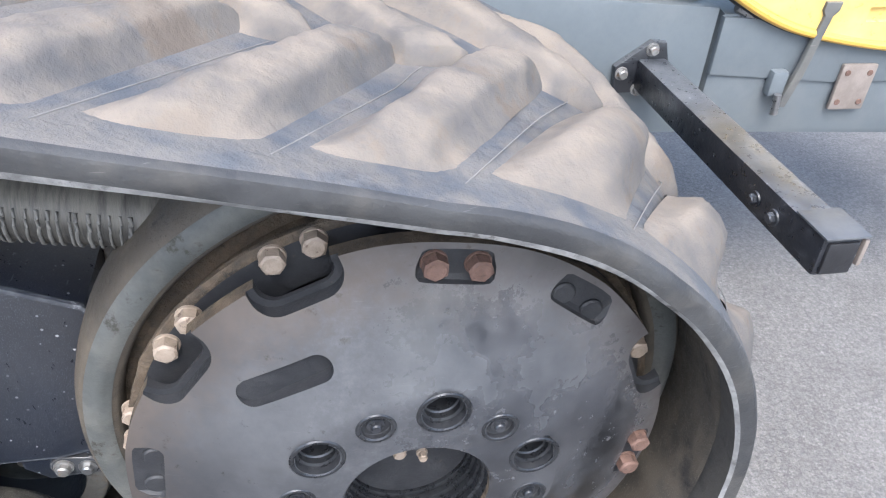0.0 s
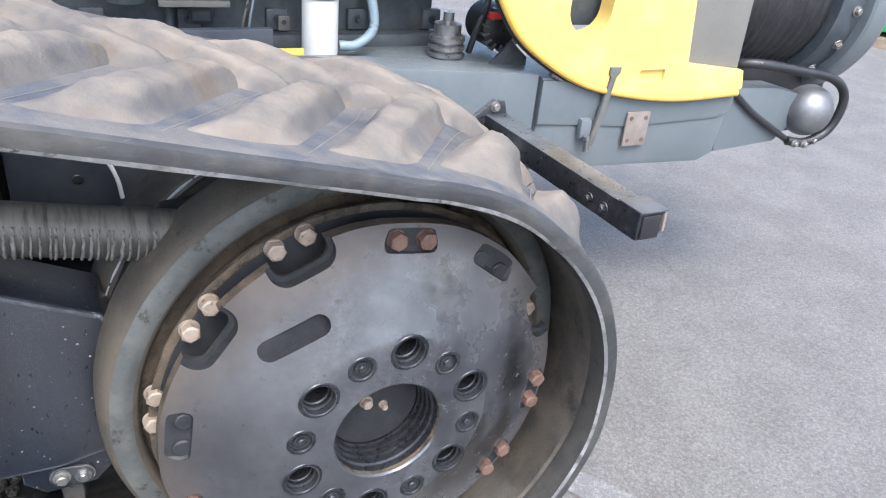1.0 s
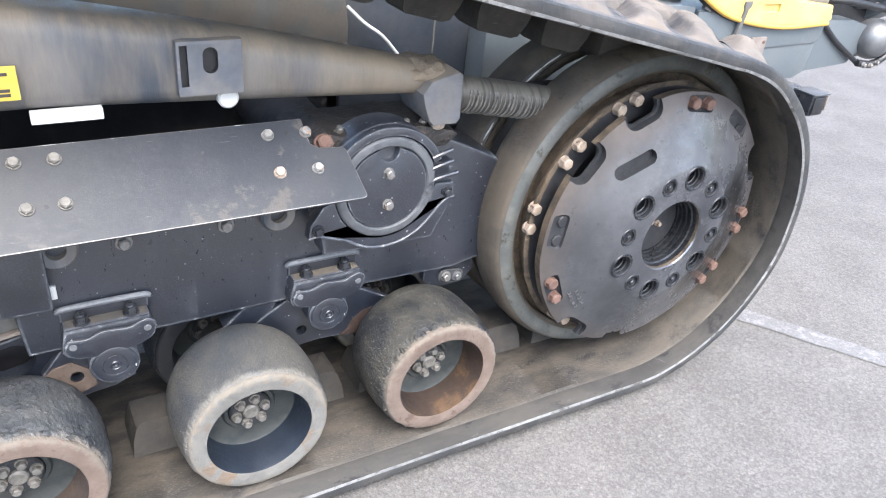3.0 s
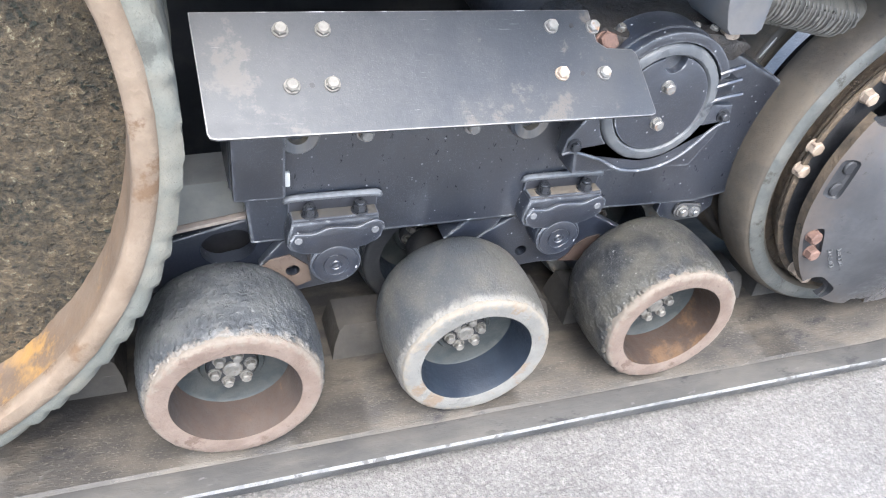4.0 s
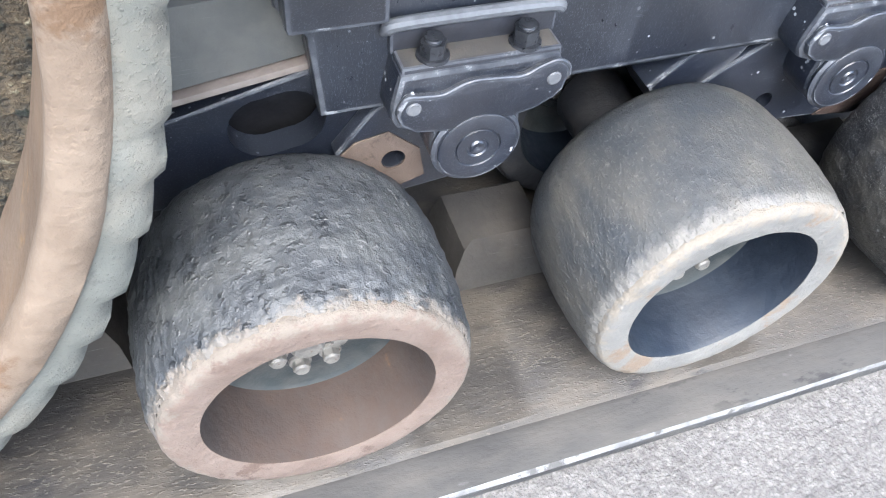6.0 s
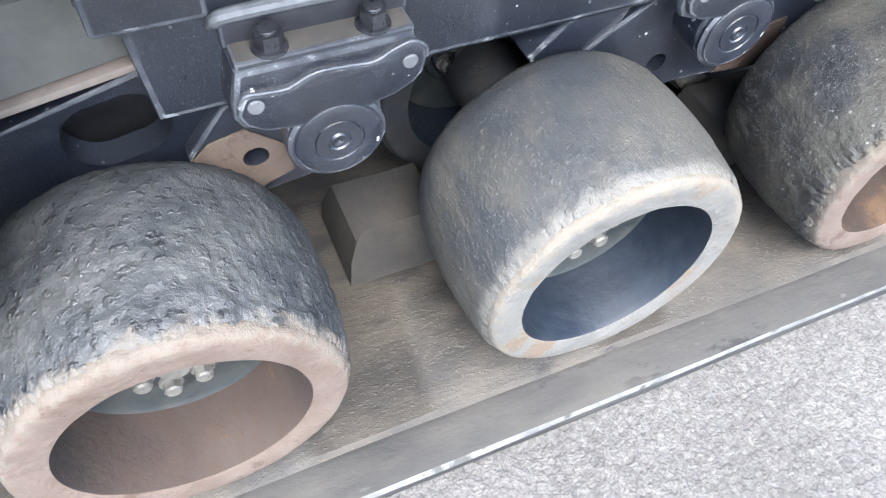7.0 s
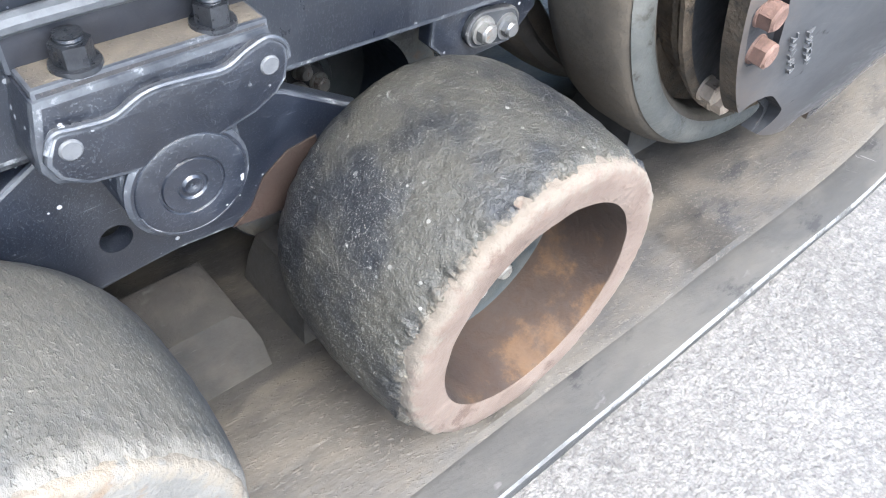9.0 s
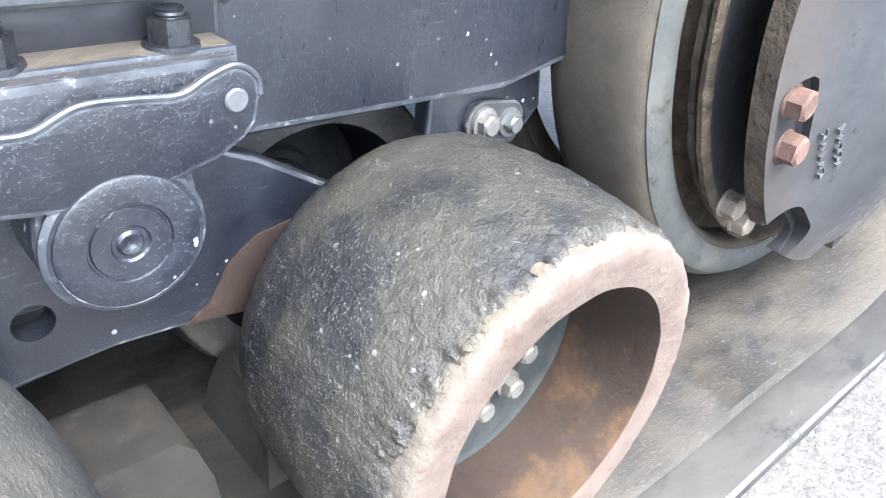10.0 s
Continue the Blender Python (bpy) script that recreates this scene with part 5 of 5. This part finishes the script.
part("dirt_mound", bm, M_tanmud, arm, "tan dirt heaped on the collar")
part("collar_bolt", hexbolt((-0.745, 0.150, 0.958), (0, 0, -1), 0.022, 0.016, 0.028, 5), M_goldbolt, arm)
ROD = [Vector((-0.72 + 0.04 * i, 0.20, 1.020 - 0.0075 * i)) for i in range(11)]
rod = part("rod", tube(ROD, 0.050, 24), M_rod, arm, "streaked greasy rod")
random.seed(61)
for i in range(20):
    p = ROD[0].lerp(ROD[-1], 0.18 + 0.033 * i + random.uniform(-0.008, 0.008))
    w = random.uniform(0.0020, 0.0038)
    part("coil_ridge", tube([p + Vector((random.uniform(-0.0012, 0.0012) + 0.006 * math.sin(radians(a)), -0.0515 * math.cos(radians(a)), 0.0515 * math.sin(radians(a)))) for a in range(-75, 31, 15)], w, 8), M_rodridge, rod, "pale dusty ridge of the coil" if i == 0 else "")
part("fork", box(-0.37, -0.20, 0.235, 0.30, 0.90, 0.985, 0.015), M_blackrough, arm)

# ---- chassis behind the track ----
chassis = thing("tractor_chassis", (-1.6, 0.95, 0.5), "dark blue-black tractor chassis side behind the track", "chassis")
side = part("side_panel", box(-0.675, 0.06, 0.985, 1.015, 0.55, 1.16, 0.006), M_chassis, chassis)
part("rear_panel", box(-2.9, -0.70, 1.03, 1.06, 0.10, 1.24, 0.008), M_blackrough, chassis)
part("seam", box(-0.302, -0.294, 0.979, 0.9845, 0.60, 1.14, 0.001), M_bar, chassis, "pale vertical weld seam")
# three open holes, their dark inside painted as black discs
for x, z in ((-0.582, 0.852), (-0.500, 0.850), (-0.503, 0.752)):
    part("dark_hole", disc(0.014, 0.980, 0.99, x, z, 18, 0.002), M_rubberblack, chassis)
cover = part("grey_cover", prism([(-1.9, 0.905), (-0.74, 0.925), (-0.668, 0.935), (-0.668, 1.0), (-0.69, 1.16), (-1.9, 1.30)], 0.93, 1.02, 0.008), M_cover, chassis, "dusty grey cover with a pale lower lip")
part("cover_lip", prism([(-1.86, 0.898), (-0.735, 0.918), (-0.672, 0.926), (-0.672, 0.936), (-0.735, 0.928), (-1.86, 0.908)], 0.915, 0.94, 0.003), M_bar, cover)
part("axle_case", disc(0.20, 0.62, 1.3, -2.77, 0.90, 40, 0.01), M_blackrough, chassis)
part("belly", box(-0.92, 0.28, 1.03, 1.5, 0.16, 0.60, 0.02), M_blackrough, chassis)
part("cross_axle", tube([(-0.95, 0.36, 0.70), (-0.95, 1.0, 0.74)], 0.11, 24), M_blackrough, chassis)
part("core", box(-3.0, 0.15, 1.08, 1.6, 0.45, 0.98, 0.02), M_blackrough, chassis)
solo("white_cable", tube(spline([(-0.665, 0.955, 1.055), (-0.600, 0.945, 0.997), (-0.537, 0.94, 0.955), (-0.490, 0.94, 0.908), (-0.434, 0.94, 0.840), (-0.404, 0.94, 0.765), (-0.395, 0.945, 0.70)], 6), 0.0062, 8), M_cable, "thin white cable hanging behind the tension rod", "cable")

# ---- tractor front ----
SEAT[0] = Matrix.Translation((0.685, 0.827, 0.927)) @ pose(0, 0, 0, 0, 0, -2.18) @ Matrix.Diagonal((0.907, 0.907, 0.907, 1)) @ Matrix.Translation((-0.8, -1.0, -0.9))
tractor = thing("tractor", (1.0, 1.2, 0.62), "grey and yellow tracked tractor front end with its hood open", "tractor")
front_frame = part("frame_rail", prism([(-0.12, 0.66), (1.018, 0.66), (1.018, 1.03), (0.3, 1.075), (-0.12, 1.082)], 0.99, 1.14, 0.012), M_grey, tractor, "grey painted frame rail")
part("sticker", box(0.684, 0.762, 0.987, 0.9905, 0.757, 0.805, 0.0005), M_white, front_frame, "small white sticker")
rail_hole = part("rail_hole", disc(0.014, 0.986, 0.992, 0.589, 0.922, 20, 0.001), M_rubberblack, front_frame)
part("front_casting", prism([(1.026, 0.655), (1.86, 0.625), (1.94, 0.66), (1.975, 0.93), (1.90, 0.985), (1.026, 1.02)], 0.985, 1.30, 0.03), M_grey, front_frame, "grey box at the front with a stepped lid")
part("lid_step", prism([(1.028, 0.845), (1.45, 0.812), (1.90, 0.825), (1.955, 0.845), (1.968, 0.928), (1.90, 0.975), (1.028, 1.008)], 0.976, 1.0, 0.006), M_grey, front_frame)
plate = front_frame
part("bolt_plate", box(1.425, 1.535, 0.962, 0.976, 0.735, 0.875, 0.006), M_tanplate, front_frame, "bare tan plate with four holes")
for dx, dz in ((-0.035, -0.045), (0.035, -0.045), (-0.035, 0.045), (0.035, 0.045)):
    part("hole", disc(0.009, 0.9595, 0.963, 1.48 + dx, 0.805 + dz, 14, 0.001), M_rustbolt, plate)
latch = front_frame
part("latch", prism([(x - 0.055, z) for x, z in ((1.345, 1.058), (1.392, 1.058), (1.390, 1.035), (1.376, 1.02), (1.350, 0.85), (1.325, 0.755), (1.302, 0.758), (1.328, 0.87), (1.352, 1.02), (1.343, 1.035))], 0.945, 0.962, 0.004), M_bar, front_frame, "grey hood latch lever")
part("latch_foot", box(1.207, 1.257, 0.950, 0.985, 0.785, 0.862, 0.012), M_grey, latch)
part("latch_roll", tube([(1.231, 0.938, 0.80), (1.237, 0.938, 0.74)], 0.011, 12), M_silver, latch)
part("top_shelf", box(-1.2, 1.0, 1.13, 2.0, 1.00, 1.03, 0.004), M_grey, front_frame)

# yellow hood side with its long opening and screen
edge = spline([(0.66, 0, 1.75), (0.74, 0, 1.45), (0.82, 0, 1.275), (0.93, 0, 1.145), (1.14, 0, 1.02), (1.34, 0, 0.962), (1.62, 0, 0.928), (1.95, 0, 0.937)], 5)
pts = [(p.x, p.z) for p in edge] + [(1.975, 0.955), (1.955, 1.025), (1.66, 1.06), (1.615, 1.40), (1.60, 1.75)]
skin = part("hood_side", prism(pts, 0.955, 1.03, 0.012), M_yellow, tractor, "yellow hood side with an oblong opening")
hood = skin
c = prism([*arc(1.165, 1.262, 0.088, 180, 360, 14), (1.28, 1.72), (1.09, 1.72)], 0.9, 1.1, 0)
box(1.43, 1.55, 0.90, 0.968, 1.0, 1.042, 0.004, c)
carve(skin, c)
part("rim_bead", tube([(p.x, 0.958, p.z - 0.004) for p in edge], 0.013, 10), M_hoodrim, hood, "orange-yellow rolled rim of the hood")
part("seal", tube([(p.x + 0.004, 0.985, p.z - 0.016) for p in edge], 0.012, 10), M_rubberblack, hood, "black edge seal")
part("screen", prism([(1.655, 1.058), (1.945, 1.028), (1.93, 1.40), (1.92, 1.75), (1.60, 1.75), (1.615, 1.40)], 0.985, 1.02, 0.004), M_mesh, hood, "grey mesh screen")
part("opening_back", box(1.05, 1.33, 1.08, 1.10, 1.18, 1.75, 0.003), M_engine, hood)
part("sill", tube([(p.x + 0.01, 0.99, p.z - 0.034) for p in edge[18:]], 0.012, 8), M_silver, hood)

# square outrigger beam
front_seat = SEAT[0]
SEAT[0] = front_seat @ Matrix.Translation((0.845, 1.03, 0.85)) @ pose(0, 0, 0, -1.15, 0, 1.4) @ Matrix.Translation((-0.845, -1.03, -0.85))
beam = thing("outrigger_beam", (0.845, 0.6, 0.80), "gloss black square tube beam bolted to the frame rail", "beam")
part("tube", box(0.803, 0.885, 0.115, 1.03, 0.815, 0.897, 0.008), M_beam, beam)
fl = part("flange", prism([(x - 0.028, z + 0.016) for x, z in ((0.775, 0.785), (0.93, 0.785), (0.94, 0.80), (0.905, 0.925), (0.865, 0.93), (0.77, 0.86))], 0.968, 0.992, 0.004), M_beam, beam)
for x, z in ((0.838, 0.924), (0.762, 0.858), (0.815, 0.812)):
    part("bolt", hexbolt((x, 0.968, z), (0, -1, 0), 0.014, 0.011, 0.019, x * 80), M_zinc, fl)
part("end_plate", box(0.801, 0.893, 0.107, 0.205, 0.898, 0.903, 0.002), M_pivotring, beam, "pale worn top plate")
part("end_cap", box(0.813, 0.875, 0.108, 0.117, 0.822, 0.890, 0.004), M_rubberblack, beam)
part("reflector", box(0.8855, 0.895, 0.11, 0.135, 0.835, 0.893, 0.003), M_tanplate, beam)
for y in (0.26, 0.33):
    part("side_bolt", hexbolt((0.803, y, 0.85), (-1, 0, 0), 0.012, 0.008, 0.018, y * 90), M_beam, beam)

SEAT[0] = front_seat

# nose: hitch bracket, black handrail, silver ball, ribbed black drum
nose = thing("front_bracket", (2.2, 1.0, 0.68), "grey front hitch bracket with a black loop handle", "bracket")
part("plate", prism([(1.95, 0.66), (2.29, 0.685), (2.42, 0.80), (2.44, 0.88), (2.24, 0.93), (1.95, 0.94)], 1.0, 1.12, 0.01), M_grey, nose)
part("brace", tube(spline([(1.96, 0.99, 0.93), (2.12, 0.985, 0.82), (2.34, 0.975, 0.70)], 4), 0.014, 10), M_rubberblack, nose)
part("handle", tube(spline([(1.97, 1.06, 1.02), (2.04, 0.98, 1.045), (2.25, 0.95, 1.02), (2.45, 0.93, 0.985), (2.54, 0.92, 0.92), (2.555, 0.92, 0.83), (2.52, 0.93, 0.74), (2.42, 0.94, 0.695), (2.33, 0.96, 0.70)], 6), 0.020, 12), M_rubberblack, nose, "bent black handle")
for x in (2.05, 2.12):
    part("bolt", hexbolt((x, 0.975, 1.045 - (x - 2.05) * 0.1), (0, -0.6, 0.8), 0.012, 0.01, 0.017, 4), M_zinc, nose)
for x, z in ((2.34, 0.698), (2.40, 0.692), (2.45, 0.705)):
    part("bolt", hexbolt((x, 0.925, z), (0, -1, 0), 0.013, 0.012, 0.018, 30), M_zinc, nose)
b = bmesh.new()
bmesh.ops.create_uvsphere(b, u_segments=28, v_segments=16, radius=0.113, matrix=Matrix.Translation((2.445, 1.0, 0.822)) @ Matrix.Diagonal((1, 0.95, 1, 1)))
part("domed_lamp", b, M_balllamp, nose, "dull grey domed lamp")
drum = thing("ribbed_drum", (2.3, 1.25, 0.95), "black ribbed rubber drum with a bolted end flange", "drum")
bm = bmesh.new()
ax0 = Vector((1.98, 1.38, 1.30))
dirv = Vector((0.93, -0.05, -0.02)).normalized()
tube([ax0 + dirv * (0.011 * i) for i in range(41)], [0.35 + 0.008 * (i % 4 in (1, 2)) for i in range(41)], 48, bm)
part("ribs", bm, M_rubberblack, drum)
part("end_flange", tube([ax0 + dirv * v for v in (0.44, 0.445, 0.50, 0.57, 0.58)], [0.35, 0.395, 0.40, 0.395, 0.35], 48), M_engine, drum)
part("end_disc", tube([ax0 + dirv * v for v in (0.57, 0.575, 0.585, 0.66, 0.69, 0.695)], [0.40, 0.435, 0.445, 0.45, 0.435, 0.30], 64), M_grey, drum, "wide grey end disc")
for k, a in enumerate((-70, -48, -26, -4, 18)):
    v = Vector((0, -math.cos(radians(a)), math.sin(radians(a))))
    part("bolt", hexbolt(ax0 + dirv * 0.51 + v * 0.40, v, 0.016, 0.013, 0.023, k * 11), M_zinc, drum)
part("neck", box(1.9, 2.7, 1.15, 1.6, 0.66, 1.05, 0.02), M_rubberblack, drum)

# engine bay
engine = thing("engine", (0.2, 1.6, 1.0), "grey-blue diesel engine block with pipes and ribs", "engine")
part("block", box(-1.2, 0.80, 1.48, 2.1, 1.0, 2.0, 0.02), M_engine, engine)
random.seed(5)
for i in range(16):
    x, z = -0.75 + 0.10 * i, 1.08 + 0.11 * (i % 3)
    part("side_pad", box(x, x + 0.075, 1.455, 1.49, z, z + 0.075, 0.008), M_engine, engine)
    part("pad_bolt", hexbolt((x + 0.038, 1.455, z + 0.038), (0, -1, 0), 0.011, 0.009, 0.016, i * 13), M_blackbolt, engine)
for x in (-0.9, -0.2, 0.52):
    part("pipe", tube(spline([(x, 1.44, 1.02), (x + 0.02, 1.41, 1.15), (x - 0.02, 1.43, 1.3), (x + 0.03, 1.44, 1.7)], 5), 0.014, 10), M_engine, engine)
part("sump_step", box(-1.2, 0.9, 1.40, 1.5, 1.02, 1.075, 0.01), M_engine, engine)
# canister, control box, wiring and plates on the engine's side
part("canister", tube([(-0.31, 1.36, 1.19), (-0.31, 1.36, 1.195), (-0.31, 1.36, 1.22), (-0.31, 1.36, 1.225), (-0.31, 1.36, 1.40)], [0.030, 0.055, 0.060, 0.054, 0.054], 32), M_engine, engine)
part("canister_ring", tube([(-0.31, 1.36, 1.219), (-0.31, 1.36, 1.222), (-0.31, 1.36, 1.234), (-0.31, 1.36, 1.237)], [0.056, 0.064, 0.064, 0.056], 32), M_silver, engine, "dull silver clamp ring")
part("control_box", box(-0.21, 0.0, 1.37, 1.485, 1.185, 1.32, 0.008), M_rubberblack, engine, "black control box")
part("box_rail", box(-0.215, 0.01, 1.355, 1.372, 1.178, 1.198, 0.003), M_bar, engine, "pale grey mounting rail")
part("recess_frame", box(-0.115, -0.035, 1.44, 1.485, 1.108, 1.160, 0.004), M_rubberblack, engine, "black recessed frame")
part("recess_plate", box(-0.104, -0.046, 1.432, 1.442, 1.118, 1.150, 0.002), M_engine, engine)
for k in range(3):
    part("wire", tube(spline([(0.055 + 0.013 * k, 1.44, 1.06), (0.06 + 0.012 * k, 1.40 + 0.006 * k, 1.13), (0.078 + 0.010 * k, 1.41, 1.21), (0.06 + 0.02 * k, 1.44, 1.32)], 6), 0.0042, 8), [M_bar, M_rubberblack, M_bluehose][k], engine)
part("lug_plate", box(0.185, 0.225, 1.425, 1.433, 1.085, 1.135, 0.003), M_bar, engine, "small grey plate")
part("lug_hole", disc(0.009, 1.421, 1.426, 0.205, 1.115, 16, 0.001), M_blackbolt, engine)
filt = thing("oil_filter", (0.285, 1.25, 1.03), "white spin-on oil filter can with a dark head", "filter")


def standing(profile, x, y, seg=36, bm=None):
    """Turns (radius, z) round an upright axis."""
    b = lathe([(r, z) for r, z in profile], 0, 0, seg)
    bmesh.ops.transform(b, matrix=Matrix.Translation((x, y, 0)) @ Matrix(((1, 0, 0, 0), (0, 0, 1, 0), (0, 1, 0, 0), (0, 0, 0, 1))), verts=b.verts)
    return join(bm, b)


part("can", standing([(0.004, 1.035), (0.048, 1.035), (0.058, 1.043), (0.061, 1.055), (0.061, 1.235), (0.055, 1.24), (0.004, 1.24)], 0.285, 1.25), M_white, filt)
part("head", standing([(0.004, 1.238), (0.066, 1.238), (0.068, 1.25), (0.068, 1.285), (0.05, 1.30), (0.05, 1.36), (0.004, 1.36)], 0.285, 1.25), M_engine, filt)
hose = solo("coolant_hose", tube(spline([(0.36, 1.27, 1.07), (0.42, 1.26, 1.075), (0.48, 1.26, 1.13), (0.47, 1.27, 1.24), (0.44, 1.30, 1.40), (0.42, 1.35, 1.7)], 6), 0.017, 12), M_bluehose, "grey-blue bent hose beside the filter", "hose")
pul = thing("belt_pulley", (0.762, 1.25, 1.03), "stacked grey ribbed pulley on the engine", "pulley")
part("sheave", standing([(0.004, 1.03), (0.062, 1.03), (0.070, 1.036), (0.070, 1.048), (0.058, 1.054), (0.068, 1.062), (0.068, 1.074), (0.056, 1.080), (0.066, 1.090), (0.066, 1.104), (0.050, 1.112), (0.050, 1.15), (0.02, 1.16), (0.02, 1.19), (0.004, 1.19)], 0.762, 1.25, 40), M_silver, pul)
alt = thing("alternator", (0.97, 1.3, 1.04), "black alternator with silver fins and a red terminal", "alternator")
part("body", lathe([(0.004, 1.20), (0.06, 1.205), (0.075, 1.215), (0.080, 1.24), (0.080, 1.36), (0.06, 1.38), (0.004, 1.38)], 0.965, 1.135, 36), M_rubberblack, alt)
for i in range(14):
    a = radians(i * 360 / 14)
    part("fin", box(-0.004, 0.004, 1.20, 1.235, 0.055, 0.0835, 0.001, None, Matrix.Translation((0.965, 0, 1.135)) @ pose(0, 0, 0, 0, math.degrees(a), 0)), M_silver, alt)
part("terminal", box(0.895, 0.955, 1.185, 1.215, 1.175, 1.200, 0.008), M_red, alt, "red plastic terminal cover")
solo("wiring_loom", tube(spline([(0.84, 1.22, 1.05), (0.86, 1.20, 1.16), (0.90, 1.22, 1.24), (0.92, 1.28, 1.45), (0.90, 1.3, 1.8)], 6), 0.012, 8), M_rubberblack, "black wiring loom rising past the alternator", "cable")
solo("yellow_tag_strip", box(0.09, 0.20, 1.13, 1.15, 1.075, 1.095, 0.003), M_label, "small yellow strip on the frame rail edge", "strip")
solo("bracket_plate", prism([(0.86, 1.03), (1.02, 1.03), (1.02, 1.06), (0.95, 1.12)], 1.10, 1.115, 0.003), M_engine, "dark triangular bracket plate beside the alternator", "bracket")
part("hood_top", box(-1.3, 1.95, 1.0, 2.2, 1.75, 1.80, 0.02), M_yellow, tractor)

SEAT[0] = Matrix.Identity(4)

# ---- ground and distance ----
bm = bmesh.new()
R = 900
grid = [-R, -60, -12, -5, -3, -2, -1, 0, 1, 2, 3, 5, 8, 12, 60, R]
vv = [[bm.verts.new((x, y, GROUND)) for x in grid] for y in grid]
for i in range(len(grid) - 1):
    for j in range(len(grid) - 1):
        bm.faces.new((vv[i][j], vv[i][j + 1], vv[i + 1][j + 1], vv[i + 1][j]))
ob = solo("ground", bm, M_asphalt, "worn light grey asphalt yard", "ground", kind="structure")
la, lb = Vector((0.53, 0.44)), Vector((2.97, -3.1))
dl = (lb - la).normalized()
nl = Vector((-dl.y, dl.x)) * 0.048
bm = bmesh.new()
lft, rgt = [], []
for i in range(60):
    p = la.lerp(lb, i / 59)
    w = 1 + 0.25 * rnd((p.x * 9, p.y * 9, 0))
    lft.append(bm.verts.new((p.x + nl.x * w, p.y + nl.y * w, GROUND + 0.004)))
    rgt.append(bm.verts.new((p.x - nl.x * w, p.y - nl.y * w, GROUND + 0.004)))
for i in range(59):
    bm.faces.new((lft[i], lft[i + 1], rgt[i + 1], rgt[i]))
solo("road_line", bm, M_oldline, "faded pale painted line on the asphalt", "road marking", kind="structure")
# verge
vd = Vector((-0.33, 0.94)).normalized()
vn = Vector((vd.y, -vd.x))
v0 = Vector((8.7, 3.65))


def verge(along, out, z=0.0):
    p = v0 + vd * along + vn * out
    return (p.x, p.y, GROUND + z)


bm = bmesh.new()
cols = []
for i in range(41):
    a = -18 + 0.9 * i
    cols.append([bm.verts.new(verge(a, o + 0.12 * rnd((a, o, 3)), h + 0.02 * rnd((a * 2, o * 2, 1)))) for o, h in ((0, -0.01), (0.25, 0.03), (1.2, 0.06), (3.0, 0.08), (9.0, 0.1))])
for p, q in zip(cols, cols[1:]):
    for k in range(4):
        bm.faces.new((p[k], p[k + 1], q[k + 1], q[k]))
solo("verge", bm, M_earth, "brown earth verge with leaf litter at the yard's edge", "verge", kind="structure")
fence = thing("picket_fence", verge(0, 0.8), "white painted picket fence at the edge of the yard", "fence")
rot = math.degrees(math.atan2(vd.y, vd.x))
for i in range(46):
    a = -7.4 + 0.16 * i
    p = verge(a, 0.8)
    if a > 0.14:
        break
    part("picket", prism([(-0.05, 0.10), (0.05, 0.10), (0.05, 1.02), (0.0, 1.10), (-0.05, 1.02)], -0.012, 0.012, 0.003, None, Matrix.Translation(p) @ pose(0, 0, 0, 0, 0, rot)), M_picket, fence)
for z in (0.30, 0.82):
    pa = verge(-3.75, 0.83)
    part("rail", box(-3.75, 3.75, -0.02, 0.02, z - 0.04, z + 0.04, 0.004, None, Matrix.Translation(pa) @ pose(0, 0, 0, 0, 0, rot)), M_picket, fence)
for a in (-7.3, -4.9, -2.5, -0.2):
    part("post", box(-0.045, 0.045, -0.02, 0.07, -0.05, 1.0, 0.006, None, Matrix.Translation(verge(a, 0.87)) @ pose(0, 0, 0, 0, 0, rot)), M_picket, fence)
bin_ob = thing("green_container", verge(1.0, 1.0), "bright green skip with a pale top rim behind the verge", "container")
mm = Matrix.Translation(verge(1.10, 1.2)) @ pose(0, 0, 0, 0, 0, rot)
part("body", box(-0.75, 0.75, -0.4, 0.5, 0.10, 0.52, 0.03, None, mm), M_greenpaint, bin_ob)
part("rim", box(-0.79, 0.79, -0.45, 0.54, 0.52, 0.70, 0.02, None, mm), M_picket, bin_ob)
for x in (-0.55, 0.55):
    part("foot", box(x - 0.06, x + 0.06, -0.3, 0.4, 0.0, 0.13, 0.01, None, mm), M_blackrough, bin_ob)
hedge = thing("hedge", verge(0, 2.4), "dark green hedge beyond the fence", "hedge", kind="stuff")
random.seed(9)
bm = bmesh.new()
for i in range(9000):
    a, o, z = random.uniform(-9, 6), random.uniform(1.7, 3.2), random.random() ** 0.9 * 1.9
    o += 0.5 * rnd((a, z, 3))
    p = Vector(verge(a, o, z * (0.8 + 0.35 * rnd((a * 0.5, 0, 7)))))
    q = Euler((random.uniform(-1.2, 1.2), random.uniform(-1.2, 1.2), random.uniform(0, 6.3))).to_matrix()
    s = random.uniform(0.05, 0.12)
    vs = [bm.verts.new(p + q @ Vector(v) * s) for v in ((-0.5, 0, 0), (0, -0.35, 0.1), (0.9, 0, 0), (0, 0.35, 0.1))]
    bm.faces.new(vs)
part("foliage", bm, M_leaf, hedge)
